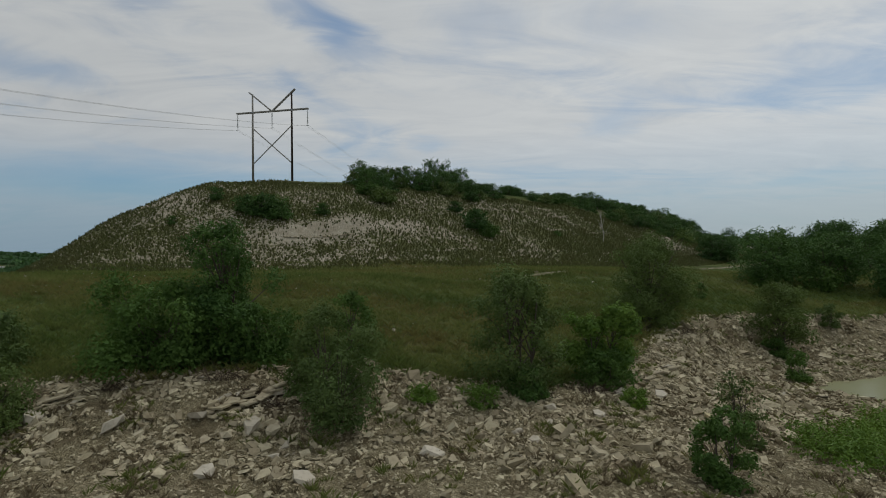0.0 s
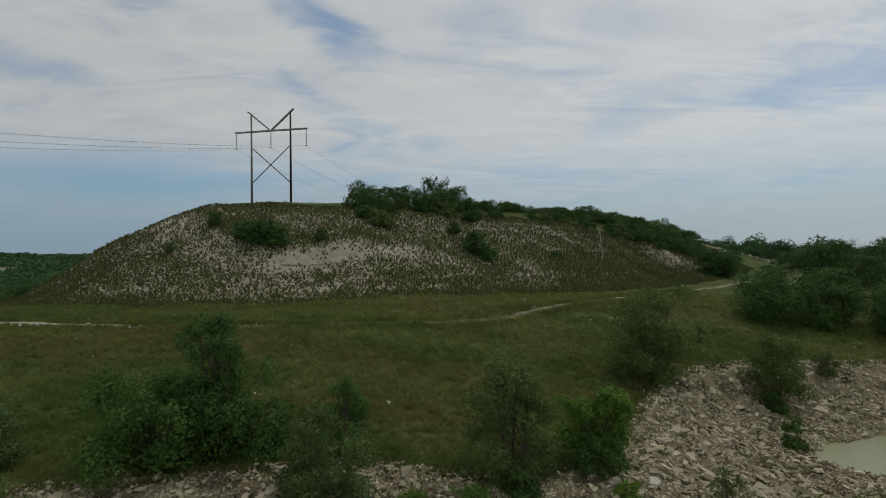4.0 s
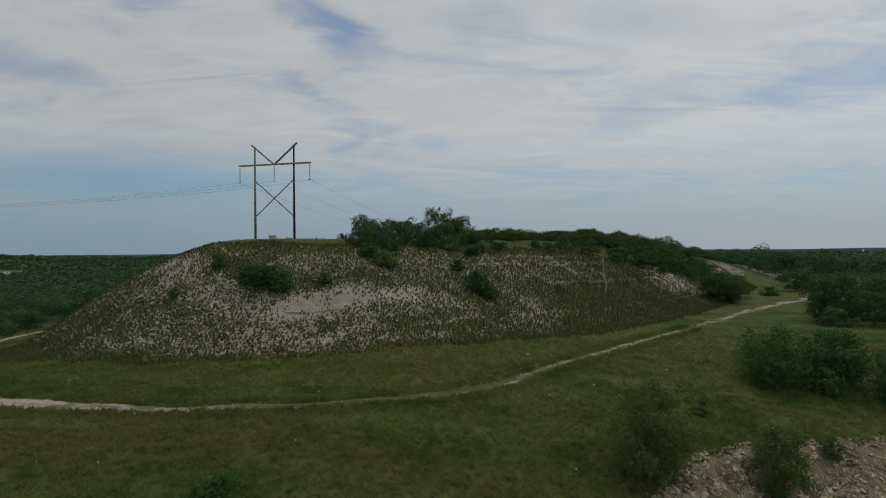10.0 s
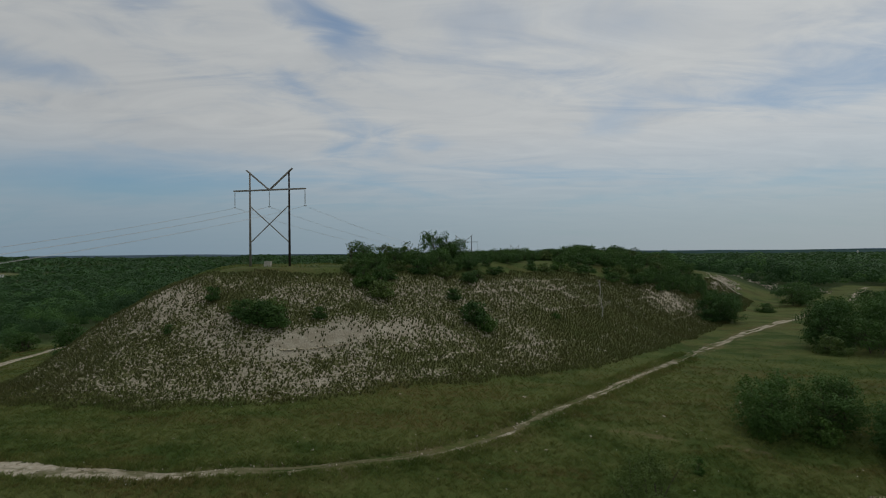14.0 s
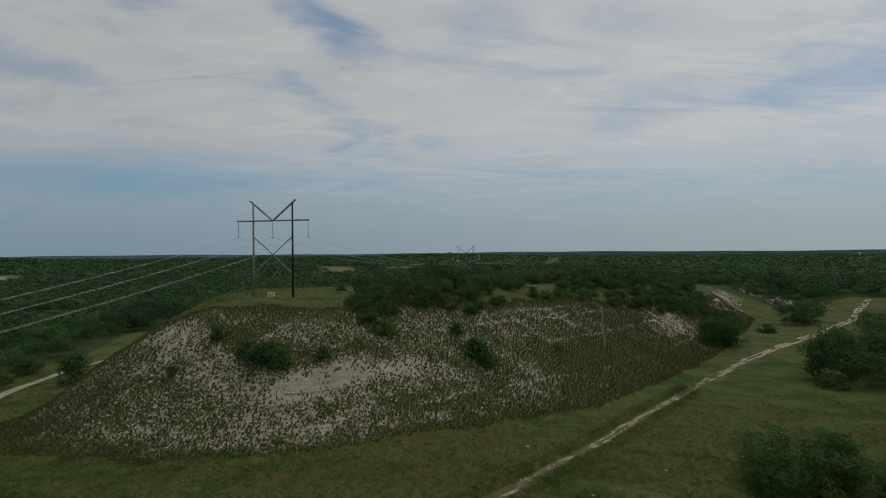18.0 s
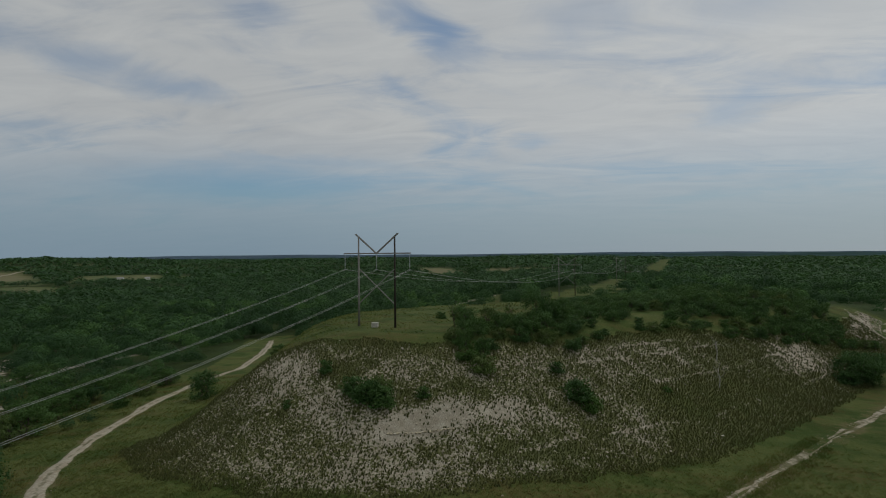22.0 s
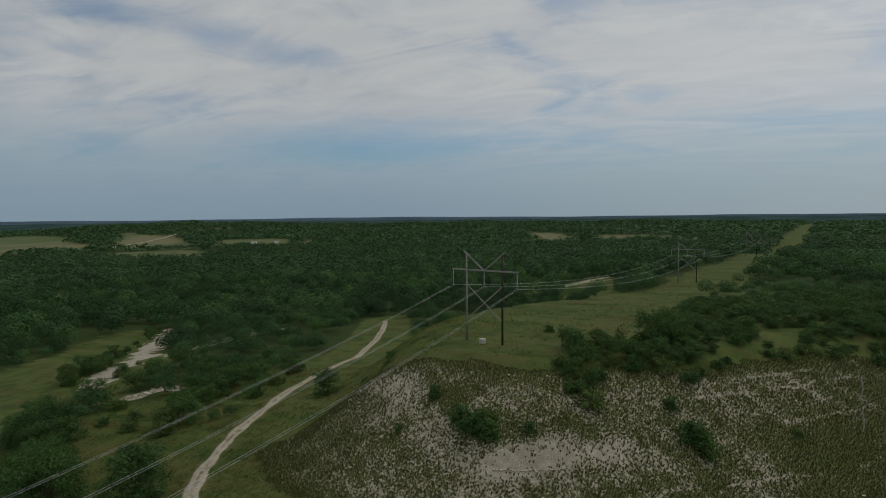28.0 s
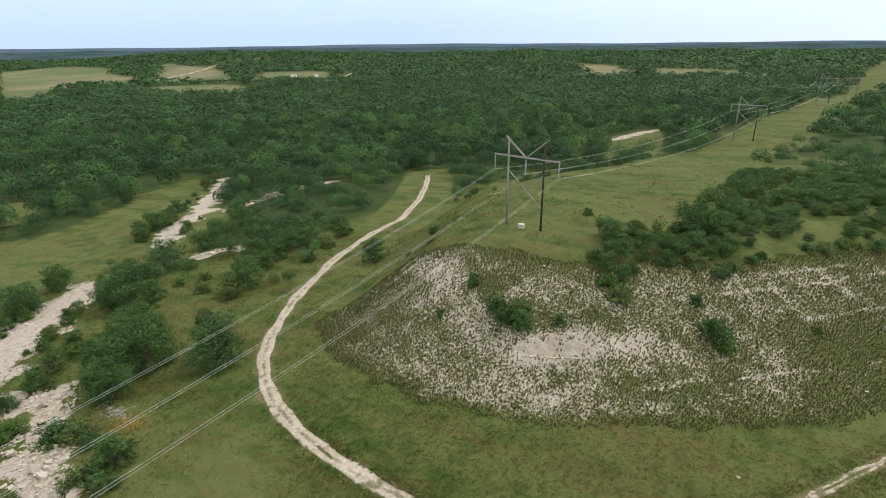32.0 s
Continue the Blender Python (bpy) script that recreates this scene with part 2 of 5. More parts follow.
def ground_material():
    m = Mat("meadow_ground", 0.95, spec=0.1)
    grass, mid, small = grass_colour(m)
    grit = m.noise(9, 4, 0.7)
    blade = m.noise(5.0, 6, 0.75, m.stretch(1, 1, 0.4))
    grass = m.mix(m.step(blade, 0.3, 0.72, 0.0, 0.5), grass, m.mix(0.5, grass, (0.018, 0.028, 0.006)))
    # woodland floor: darker green, the shade under the crowns put into the colour
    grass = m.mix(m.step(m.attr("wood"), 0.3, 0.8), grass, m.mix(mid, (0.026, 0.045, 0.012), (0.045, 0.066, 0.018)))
    # open fields far off
    grass = m.mix(m.attr("field"), grass, m.mix(m.step(m.noise(0.004, 5, 0.6), 0.42, 0.58), (0.09, 0.118, 0.045), (0.16, 0.15, 0.078)))
    # pale limestone marl, patchy and sharp-edged
    marl = m.mix(m.step(small, 0.3, 0.7), (0.33, 0.29, 0.22), (0.5, 0.45, 0.37))
    marl = m.mix(m.step(grit, 0.35, 0.65, 0.0, 0.5), marl, (0.24, 0.21, 0.16))
    edge = m.math("ADD", m.math("MULTIPLY", m.math("SUBTRACT", small, 0.5), 0.9), m.math("MULTIPLY", m.math("SUBTRACT", mid, 0.5), 1.1))
    edge = m.math("ADD", edge, m.math("MULTIPLY", m.math("SUBTRACT", grit, 0.5), 0.5))
    c = m.mix(m.step(m.math("ADD", m.attr("bare"), edge), 0.42, 0.62), grass, marl)
    # stony hillside: thin pale marl showing between the tufts, with brown thatch where they grow close
    crumbs = m.math("ADD", m.cells(3.4), m.math("MULTIPLY", grit, 0.4))
    thatch = m.math("ADD", m.attr("stony"), m.math("MULTIPLY", m.math("SUBTRACT", m.noise(2.6, 4, 0.65), 0.5), 1.7))
    soil = m.mix(m.step(m.noise(0.7, 5, 0.6), 0.3, 0.7), (0.315, 0.28, 0.205), (0.475, 0.437, 0.342))
    soil = m.mix(m.step(crumbs, 0.35, 0.75, 0.0, 0.3), soil, (0.2, 0.17, 0.12))
    c = m.mix(m.math("MULTIPLY", m.step(m.attr("stony"), 0.02, 0.3), 0.7), c, m.mix(small, (0.085, 0.092, 0.032), (0.135, 0.136, 0.055)))
    c = m.mix(m.step(thatch, 0.46, 0.62), c, soil)
    # quarry rubble: grey-buff gravel
    gravel = None
    for scale, gap in ((24.0, 0.1), (11.0, 0.07)):
        chip = m.mix(m.math("MULTIPLY", m.cells(scale, "F1", "Color"), 1.0), (0.2, 0.165, 0.09), (0.53, 0.465, 0.3))
        chip = m.mix(m.step(m.cells(scale, "DISTANCE_TO_EDGE"), 0.0, gap, 0.8, 0.0), chip, (0.06, 0.05, 0.03))
        gravel = chip if gravel is None else m.mix(m.step(m.noise(1.3, 4, 0.6), 0.48, 0.58), gravel, chip)
    gravel = m.mix(m.step(m.noise(0.55, 5, 0.6), 0.46, 0.64, 0, 0.7), gravel, m.mix(grit, (0.075, 0.055, 0.03), (0.17, 0.135, 0.078)))
    c = m.mix(m.step(m.math("ADD", m.attr("quarry"), edge), 0.4, 0.6), c, gravel)
    # worn earth beside the track
    c = m.mix(m.step(m.math("ADD", m.attr("worn"), edge), 0.4, 0.75, 0, 0.6), c, m.mix(small, (0.12, 0.09, 0.045), (0.2, 0.16, 0.09)))
    m.colour(c)
    m.bump(m.math("ADD", m.math("ADD", blade, m.math("MULTIPLY", grit, 0.6)), m.math("MULTIPLY", m.math("MULTIPLY", m.step(m.cells(14.0, "DISTANCE_TO_EDGE"), 0.0, 0.15), 0.6), m.attr("quarry"))), 0.9, 0.12)
    return m.m


def track_material():
    m = Mat("limestone_track", 0.95, spec=0.15)
    small, grit, mid = m.noise(2.2, 5, 0.65), m.noise(14, 4, 0.7), m.noise(0.5, 4)
    c = m.mix(m.step(small, 0.3, 0.7), (0.3, 0.26, 0.19), (0.47, 0.425, 0.335))
    c = m.mix(m.step(mid, 0.45, 0.7, 0, 0.5), c, (0.3, 0.24, 0.16))
    c = m.mix(m.step(grit, 0.5, 0.72, 0, 0.6), c, (0.16, 0.135, 0.1))
    # thin growth between the ruts and along the ragged edges
    turf = m.mix(small, (0.065, 0.075, 0.025), (0.14, 0.125, 0.058))
    across = m.math("ADD", m.attr("across"), m.math("MULTIPLY", m.math("SUBTRACT", small, 0.5), 0.5))
    c = m.mix(m.math("MULTIPLY", m.step(across, 0.05, 0.32, 0.85, 0.0), m.step(mid, 0.38, 0.6)), c, turf)
    c = m.mix(m.step(across, 0.72, 1.0, 0.0, 0.85), c, turf)
    # where it is little used the grass closes over it
    over = m.math("ADD", m.noise(0.4, 5, 0.65), m.math("MULTIPLY", m.attr("fade"), 0.22))
    c = m.mix(m.step(over, 0.56, 0.72, 0.0, 0.9), c, turf)
    m.colour(c).bump(m.math("ADD", small, grit), 0.7, 0.05)
    return m.m


def leaf_material(name, dark, light):
    """Leaves: each bough and each leaf its own green, partly letting the light through."""
    m = Mat(name, 0.6, spec=0.15)
    f = m.math("ADD", m.math("MULTIPLY", m.attr("hue"), 0.65 + 0.2 * (name == "woodland_crown")), m.math("MULTIPLY", m.random(True), 0.35 - 0.2 * (name == "woodland_crown")))
    c = m.mix(m.step(f, 0.1, 0.9), dark, light)
    if name == "woodland_crown":
        c = m.mix(m.step(m.attr("hue"), 0.62, 1.0, 0, 0.75), c, (0.092, 0.182, 0.045))
    else:
        c = m.mix(m.math("MULTIPLY", m.random(), 0.5), c, (light[0] * 1.15, light[1] * 1.08, light[2] * 0.85))
    m.colour(c)
    m.see_through(m.mix(0.5, c, (light[0] * 1.3, light[1] * 1.25, light[2] * 0.7)), 0.24)
    return m.m


def grass_material():
    m = Mat("grass_blades", 0.7, spec=0.15)
    grass, mid, small = grass_colour(m)
    grass = m.mix(1.0, grass, (1.72, 1.7, 1.62), "MULTIPLY")
    c = m.mix(m.random(True), grass, m.mix(0.35, grass, (0.17, 0.16, 0.06)))
    m.colour(c)
    m.see_through(c, 0.4)
    return m.m


def plain_material(name, c, rough=0.8, var=0.25, scale=3.0):
    m = Mat(name, rough)
    m.colour(m.mix(m.step(m.noise(scale, 5, 0.6), 0.3, 0.7), c, tuple(v * (1 - var) for v in c)))
    return m.m


def wood_material(name, dark, light, rough=0.85):
    m = Mat(name, rough, spec=0.2)
    g = m.noise(6, 6, 0.65, m.stretch(3, 3, 0.25))
    c = m.mix(m.step(g, 0.3, 0.7), dark, light)
    c = m.mix(m.step(m.noise(0.7, 4), 0.45, 0.7, 0, 0.5), c, tuple(v * 0.6 for v in dark))
    m.colour(c).bump(g, 0.5, 0.01)
    return m.m


def metal_material(name, c, rough=0.45):
    m = Mat(name, rough, 0.9)
    m.colour(m.mix(m.noise(8, 4), c, tuple(v * 0.7 for v in c)))
    return m.m


def stone_material(name, dark, light):
    m = Mat(name, 0.92, spec=0.15)
    a, b = m.noise(5, 6, 0.65), m.noise(1.1, 4)
    c = m.mix(m.random(True), dark, light)
    c = m.mix(m.random(), c, m.mix(0.5, c, (0.42, 0.37, 0.28)))
    c = m.mix(m.step(a, 0.42, 0.72, 0, 0.38), c, tuple(v * 0.5 for v in dark))
    c = m.mix(m.step(b, 0.5, 0.75, 0, 0.28), c, (0.36, 0.28, 0.18))
    m.colour(c).bump(a, 0.6, 0.02)
    return m.m


GROUND, TRACK = ground_material(), track_material()
POLE_GREY = wood_material("weathered_grey_pole", (0.17, 0.16, 0.14), (0.3, 0.28, 0.25))
POLE_DARK = wood_material("creosoted_dark_pole", (0.028, 0.022, 0.018), (0.06, 0.047, 0.037))
TIMBER = wood_material("weathered_timber", (0.2, 0.19, 0.17), (0.36, 0.34, 0.31))
STEEL, GLASSY = metal_material("galvanised_steel", (0.45, 0.46, 0.47)), Mat("glazed_insulator", 0.15, 0.0, 0.6).colour((0.42, 0.44, 0.44)).m
ALU = plain_material("weathered_aluminium_wire", (0.55, 0.55, 0.53), 0.5, 0.1, 2.0)
BARK = wood_material("grey_brown_bark", (0.06, 0.048, 0.036), (0.13, 0.11, 0.085))
LEAF_OAK = leaf_material("oak_leaf", (0.034, 0.08, 0.018), (0.09, 0.166, 0.04))
LEAF_DEEP = leaf_material("dark_oak_leaf", (0.03, 0.072, 0.021), (0.077, 0.15, 0.044))
LEAF_BRIGHT = leaf_material("fresh_green_leaf", (0.07, 0.14, 0.022), (0.14, 0.23, 0.042))
LEAF_GREY = leaf_material("grey_green_leaf", (0.05, 0.088, 0.025), (0.112, 0.166, 0.053))
LEAF_FAR = leaf_material("woodland_crown", (0.025, 0.062, 0.023), (0.069, 0.143, 0.049))
GRASS = grass_material()
hg = Mat("hillside_tuft", 0.8, spec=0.15)
tuft_colour = hg.mix(hg.random(True), (0.074, 0.088, 0.03), (0.142, 0.152, 0.058))
tuft_colour = hg.mix(hg.step(hg.noise(0.25, 5), 0.5, 0.7, 0, 0.35), tuft_colour, (0.115, 0.094, 0.042))
hg.colour(tuft_colour).see_through(tuft_colour, 0.3)
HILL_GRASS = hg.m
STRAW = plain_material("dry_brown_weeds", (0.21, 0.165, 0.095), 0.9, 0.45, 1.5)
FLOWER = plain_material("orange_petal", (0.55, 0.2, 0.03))
DEAD_TWIG = plain_material("dead_brown_twigs", (0.085, 0.06, 0.04), 0.9, 0.4, 2.0)
PETAL = plain_material("white_petal", (0.7, 0.68, 0.6))
CONCRETE = plain_material("pale_concrete", (0.5, 0.47, 0.4))
BLEACHED = plain_material("bleached_wood", (0.42, 0.39, 0.34))
WHITEWASH = plain_material("white_paint", (0.75, 0.74, 0.7), 0.7, 0.12, 0.3)
ROOFING = plain_material("grey_roofing", (0.36, 0.35, 0.34), 0.6, 0.2, 0.5)
# far plain: dark woodland green with the blue of distance haze mixed in
dm = Mat("hazed_plain", 1.0, spec=0.0)
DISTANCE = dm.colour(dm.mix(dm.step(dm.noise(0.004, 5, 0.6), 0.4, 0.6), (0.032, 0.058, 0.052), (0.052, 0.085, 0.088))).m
# skyline hills: haze put straight into the base colour as pale blue
HAZED_HILLS = plain_material("hazed_hills", (0.2, 0.27, 0.34), 1.0, 0.2, 0.002)
wm = Mat("murky_water", 0.22, spec=0.35)
WATER = wm.colour(wm.mix(wm.noise(0.4, 4), (0.24, 0.245, 0.12), (0.3, 0.3, 0.165))).bump(wm.noise(6, 3), 0.08, 0.01).m
STONE = stone_material("limestone", (0.185, 0.152, 0.088), (0.57, 0.51, 0.35))
PALE = stone_material("pale_limestone", (0.34, 0.305, 0.235), (0.58, 0.53, 0.43))


# ---------- plan of the ground ----------
TOE = [(-70, 150), (-74, 118), (-66, 87), (-58, 66), (-43, 55.5), (-22, 55.5), (-4, 59), (10, 69), (25, 80), (43, 97), (70, 130), (120, 190), (230, 330), (420, 640), (160, 640), (60, 400), (-30, 250)]
RIM = [(-400, -60), (-120, -2), (-60, 6), (-34, 14), (-20, 17), (-12, 17.2), (-6.4, 18.6), (-2.6, 19.6), (1, 19.8), (4.2, 20.6), (9.2, 26), (13, 31.5), (17.6, 36.5), (22, 38.6), (28, 40), (34, 41.5), (48, 40), (80, 20), (120, -60)]


def inside(px, py, poly):
    """Signed distance from a closed outline, positive within."""
    best = np.full(px.shape, 1e18)
    odd = np.zeros(px.shape, bool)
    for (ax, ay), (bx, by) in zip(poly, poly[1:] + poly[:1]):
        ex, ey = bx - ax, by - ay
        u = np.clip(((px - ax) * ex + (py - ay) * ey) / (ex * ex + ey * ey), 0, 1)
        best = np.minimum(best, (px - ax - u * ex) ** 2 + (py - ay - u * ey) ** 2)
        cross = (ay > py) != (by > py)
        odd ^= cross & (px < ax + (py - ay) * ex / (ey if ey else 1e-9))
    return np.where(odd, 1, -1) * np.sqrt(best)


def along(px, py, line):
    """Distance from an open line, and the way run along it."""
    best = np.full(px.shape, 1e18)
    where = np.zeros(px.shape)
    run = 0.0
    for (ax, ay), (bx, by) in zip(line, line[1:]):
        ex, ey = bx - ax, by - ay
        n = math.hypot(ex, ey)
        u = np.clip(((px - ax) * ex + (py - ay) * ey) / (n * n), 0, 1)
        d = (px - ax - u * ex) ** 2 + (py - ay - u * ey) ** 2
        where = np.where(d < best, run + u * n, where)
        best = np.minimum(best, d)
        run += n
    return np.sqrt(best), where


def smooth(a, b, v):
    u = np.clip((v - a) / (b - a), 0, 1)
    return u * u * (3 - 2 * u)


def lumps(px, py, size, seed):
    """Smooth random relief of about -1 to 1 with waves of that size."""
    r = np.random.RandomState(seed)
    out = np.zeros(px.shape)
    for k in range(9):
        a, w, p = r.uniform(0, 6.283), r.uniform(0.6, 1.7) * 6.283 / size, r.uniform(0, 6.283)
        out += np.sin((px * math.cos(a) + py * math.sin(a)) * w + p + 0.7 * np.sin((py * math.cos(a) - px * math.sin(a)) * w * 0.6 + 2 * p))
    return out / 4.0


def height(px, py):
    px, py = np.asarray(px, float), np.asarray(py, float)
    far = np.hypot(px, py)
    # meadow, falling to a wooded valley on the left and behind the hill
    meadow = 2.0 + 2.3 * smooth(18, 44, py - 0.25 * px) + 0.5 * smooth(-10, -40, px) * smooth(60, 30, py) - 1.4 * smooth(5, 45, px) - 1.4 * smooth(-6, 8, px) * smooth(58, 42, py)
    valley = smooth(-36, -95, px) * 4.6 + smooth(-80, -210, px) * 6.5 + smooth(100, 240, py) * smooth(40, -60, px) * 3 + smooth(190, 900, far) * 11
    z = meadow - valley
    # the hill
    s = inside(px, py, TOE)
    top = 17.85 - 3.6 * smooth(10, 110, px - 0.15 * (py - 95)) - 8.8 * smooth(115, 270, py - 0.35 * px) - 8 * smooth(280, 600, py)
    left = smooth(-30, -50, px) * smooth(130, 105, py)
    z = z + (top - z) * smooth(-1.5 + 2.0 * left, 33 - 3 * left, s + 0.5 * lumps(px, py, 17, 5))
    # a shoulder on the left flank
    z = z + 0.6 * np.exp(-(((px + 49) / 7) ** 2 + ((py - 79) / 7) ** 2)) - 1.2 * np.exp(-(((px + 58) / 7) ** 2 + ((py - 97) / 9) ** 2))
    # the ridge goes on level under the power line
    under = np.abs(px + 30 - 0.2365 * (py - 95))
    z = z + np.maximum(0, 10 - 5 * smooth(270, 500, py) - z) * smooth(85, 22, under) * smooth(215, 285, py) * smooth(640, 530, py)
    # the old quarry before the rim
    q = inside(px, py, RIM) + 0.55 * lumps(px, py, 5, 8) + 0.25 * lumps(px, py, 1.7, 9)
    floor_z = 0.6 - 1.55 * smooth(2, 22, px) + 0.12 * lumps(px, py, 3.1, 3)
    floor_z = floor_z - 0.9 * smooth(1.25, 0.7, np.hypot((px - 27.2) / 7.6, (py - 27.7) / 3.7))
    z = z + (floor_z - z) * smooth(-0.6, 4.4, q) * smooth(-70, -30, px)
    # the far country
    z = z + 14 * smooth(700, 1500, far) * (0.5 + 0.5 * np.sin(np.arctan2(px, py) * 7 + 1.0)) * smooth(2600, 1700, far)
    az = np.degrees(np.arctan2(px, py))
    crest = smooth(-64, -56, az) * smooth(6, -8, az) * (0.86 + 0.14 * np.sin(az * 0.26 + 0.6) + 0.05 * np.sin(az * 0.9))
    z = z + 27 * crest * smooth(1350, 1950, far) * smooth(2900, 2150, far)
    z = z + 17 * smooth(2200, 4700, far)
    z = z + 0.07 * lumps(px, py, 9, 1) * smooth(0, -4, q) + 0.6 * lumps(px, py, 60, 2) * smooth(120, 200, far) + 3.0 * lumps(px, py, 420, 4) * smooth(350, 900, far)
    return z


# ---------- helpers for things ----------
def mesh_of(name, verts, faces, material, flat=True):
    me = bpy.data.meshes.new(name)
    me.from_pydata(verts, [], faces)
    me.materials.append(material)
    if not flat:
        me.shade_smooth()
    return me


def fast_mesh(name, verts, faces, material):
    """A mesh from arrays: verts (n, 3) and faces (m, k)."""
    me = bpy.data.meshes.new(name)
    verts, faces = np.ascontiguousarray(verts, np.float32), np.ascontiguousarray(faces, np.int32)
    m, k = faces.shape
    me.vertices.add(len(verts))
    me.vertices.foreach_set("co", verts.ravel())
    me.loops.add(m * k)
    me.loops.foreach_set("vertex_index", faces.ravel())
    me.polygons.add(m)
    me.polygons.foreach_set("loop_start", np.arange(0, m * k, k, dtype=np.int32))
    me.update(calc_edges=True)
    me.shade_flat()
    me.materials.append(material)
    return me


def part(name, data, parent, label="", m=None):
    """Links a mesh, or a bmesh with its material, as one part under a thing or a part."""
    ob = new(name, data)
    ob.parent = parent
    if m is not None:
        ob.matrix_basis = m
    return tagged(ob, label)


def rod(a, b, r0, r1=None, sides=10, caps=True):
    """Verts and faces of a straight tapered rod."""
    a, b = Vector(a), Vector(b)
    r1 = r0 if r1 is None else r1
    q = (b - a).to_track_quat("Z", "Y")
    v, fs = [], []
    for p, r in ((a, r0), (b, r1)):
        for i in range(sides):
            w = 6.28318 * i / sides
            v.append(tuple(p + q @ Vector((r * math.cos(w), r * math.sin(w), 0))))
    for i in range(sides):
        j = (i + 1) % sides
        fs.append((i, j, sides + j, sides + i))
    if caps:
        fs += [tuple(range(sides))[::-1], tuple(range(sides, 2 * sides))]
    return v, fs


def join(pieces):
    v, fs = [], []
    for pv, pf in pieces:
        n = len(v)
        v += pv
        fs += [tuple(i + n for i in q) for q in pf]
    return v, fs


def beam(a, b, w, h):
    """A squared timber from a to b, with chamfered edges; h is its upright side."""
    a, b = Vector(a), Vector(b)
    d = (b - a).normalized()
    side = d.cross(Vector((0, 0, 1))).normalized()
    up = side.cross(d)
    c = min(w, h) * 0.12
    ring = [(w / 2 - c, -h / 2), (w / 2, -h / 2 + c), (w / 2, h / 2 - c), (w / 2 - c, h / 2), (-w / 2 + c, h / 2), (-w / 2, h / 2 - c), (-w / 2, -h / 2 + c), (-w / 2 + c, -h / 2)]
    v = [tuple(p + side * x + up * y) for p in (a, b) for x, y in ring]
    fs = [(i, (i + 1) % 8, 8 + (i + 1) % 8, 8 + i) for i in range(8)] + [tuple(range(8))[::-1], tuple(range(8, 16))]
    return v, fs


def zat(x, y):
    return float(height(np.array([x]), np.array([y]))[0])


# ---------- ground: one sheet to the horizon ----------
def graded(lo, hi, near_lo, near_hi, step, grow):
    out = list(np.arange(near_lo, near_hi, step))
    d, v = step, near_hi
    while v < hi:
        out.append(v)
        d *= grow
        v += d
    out.append(hi)
    d, v = step, near_lo
    while v > lo:
        d *= grow
        v -= d
        out.insert(0, max(v, lo))
    return np.array(out)


MAIN_TRACK = [(-113, 212), (-101, 188), (-91, 165), (-84, 140), (-83.1, 119.6), (-80.3, 100.3), (-73.1, 77.6), (-65.2, 61.9), (-58.4, 53.6), (-51.4, 47.5), (-42.9, 43.3), (-34.5, 40.4), (-26.5, 39.2), (-20, 38.9), (-13.9, 39.8), (-6.9, 40.5), (-2.9, 42.7), (3.2, 47.5), (9.4, 52.7), (17, 60.5), (28.5, 74.8), (43, 91.6), (66, 115.5), (89.5, 136.7), (123, 166), (165, 215), (201, 258)]
SIDE_TRACK = [(9.4, 52.7), (12, 51.6), (15.4, 50.7), (23.1, 48.4), (29.8, 47.2), (34, 46.3)]
OUTCROP_A = [(-139, 96), (-147, 106), (-160, 127), (-180, 151), (-205, 180)]
OUTCROP_B = [(-126, 67), (-119, 56), (-113, 47), (-108, 40), (-100, 32)]
OUTCROP_F = [(-96, 30), (-88, 32), (-84.5, 36.5), (-80, 32), (-74, 27), (-67, 24), (-62, 24.5), (-58, 20)]
OUTCROP_C = [(-152, 132), (-150, 138), (-152, 151), (-158, 167), (-153, 177), (-148, 187)]
OUTCROP_G = [(86, 168), (102, 197)]
OUTCROP_E = [(-43, 287), (-31, 304)]
OUTCROP_D = [(-118, 92), (-114, 99)]
LAWN = [(-240, 40), (-190, 88), (-192, 108), (-200, 128), (-214, 142), (-218, 182), (-204, 170), (-176, 138), (-146, 100), (-132, 74), (-124, 40), (-140, 0)]
LAWN_B = [(-112, 88), (-106, 66), (-98, 56), (-84, 56), (-80, 70), (-90, 92)]
LAWN_C = [(-250, 104), (-235, 114), (-208, 98), (-216, 90)]


FIELDS = [
    [(-1754, 842), (-1749, 924), (-1334, 867), (-1185, 781), (-1047, 735), (-965, 670), (-1020, 616), (-906, 498), (-855, 442), (-873, 409)],
    [(-978, 738), (-1315, 1008), (-1190, 975), (-996, 910), (-848, 779), (-768, 743), (-765, 702), (-921, 700)],
    [(-890, 580), (-860, 655), (-704, 680), (-665, 640), (-730, 555), (-815, 578)],
    [(-752, 747), (-852, 888), (-767, 983), (-705, 902), (-740, 783)],
    [(-389, 1561), (-266, 1462), (-150, 1193), (-191, 1183), (-263, 1256)],
    [(-158, 1255), (-109, 1200), (9, 1099), (17, 955), (-94, 1052)],
    [(700, 2000), (820, 2100), (760, 2500), (560, 2400)],
]
# pale far farm roads and a yard
FAR_ROADS = [[(-960, 700), (-1000, 800), (-1090, 960), (-1180, 1130), (-1150, 1240)], [(-706, 830), (-690, 860), (-668, 850), (-650, 836)], [(-660, 850), (-700, 960), (-720, 1010)]]


def fields(px, py):
    """Open farm fields far off."""
    out = np.zeros(np.shape(px))
    for poly in FIELDS:
        out = np.maximum(out, smooth(-8, 8, inside(px, py, poly) + 5 * lumps(px, py, 110, 41)))
    return out


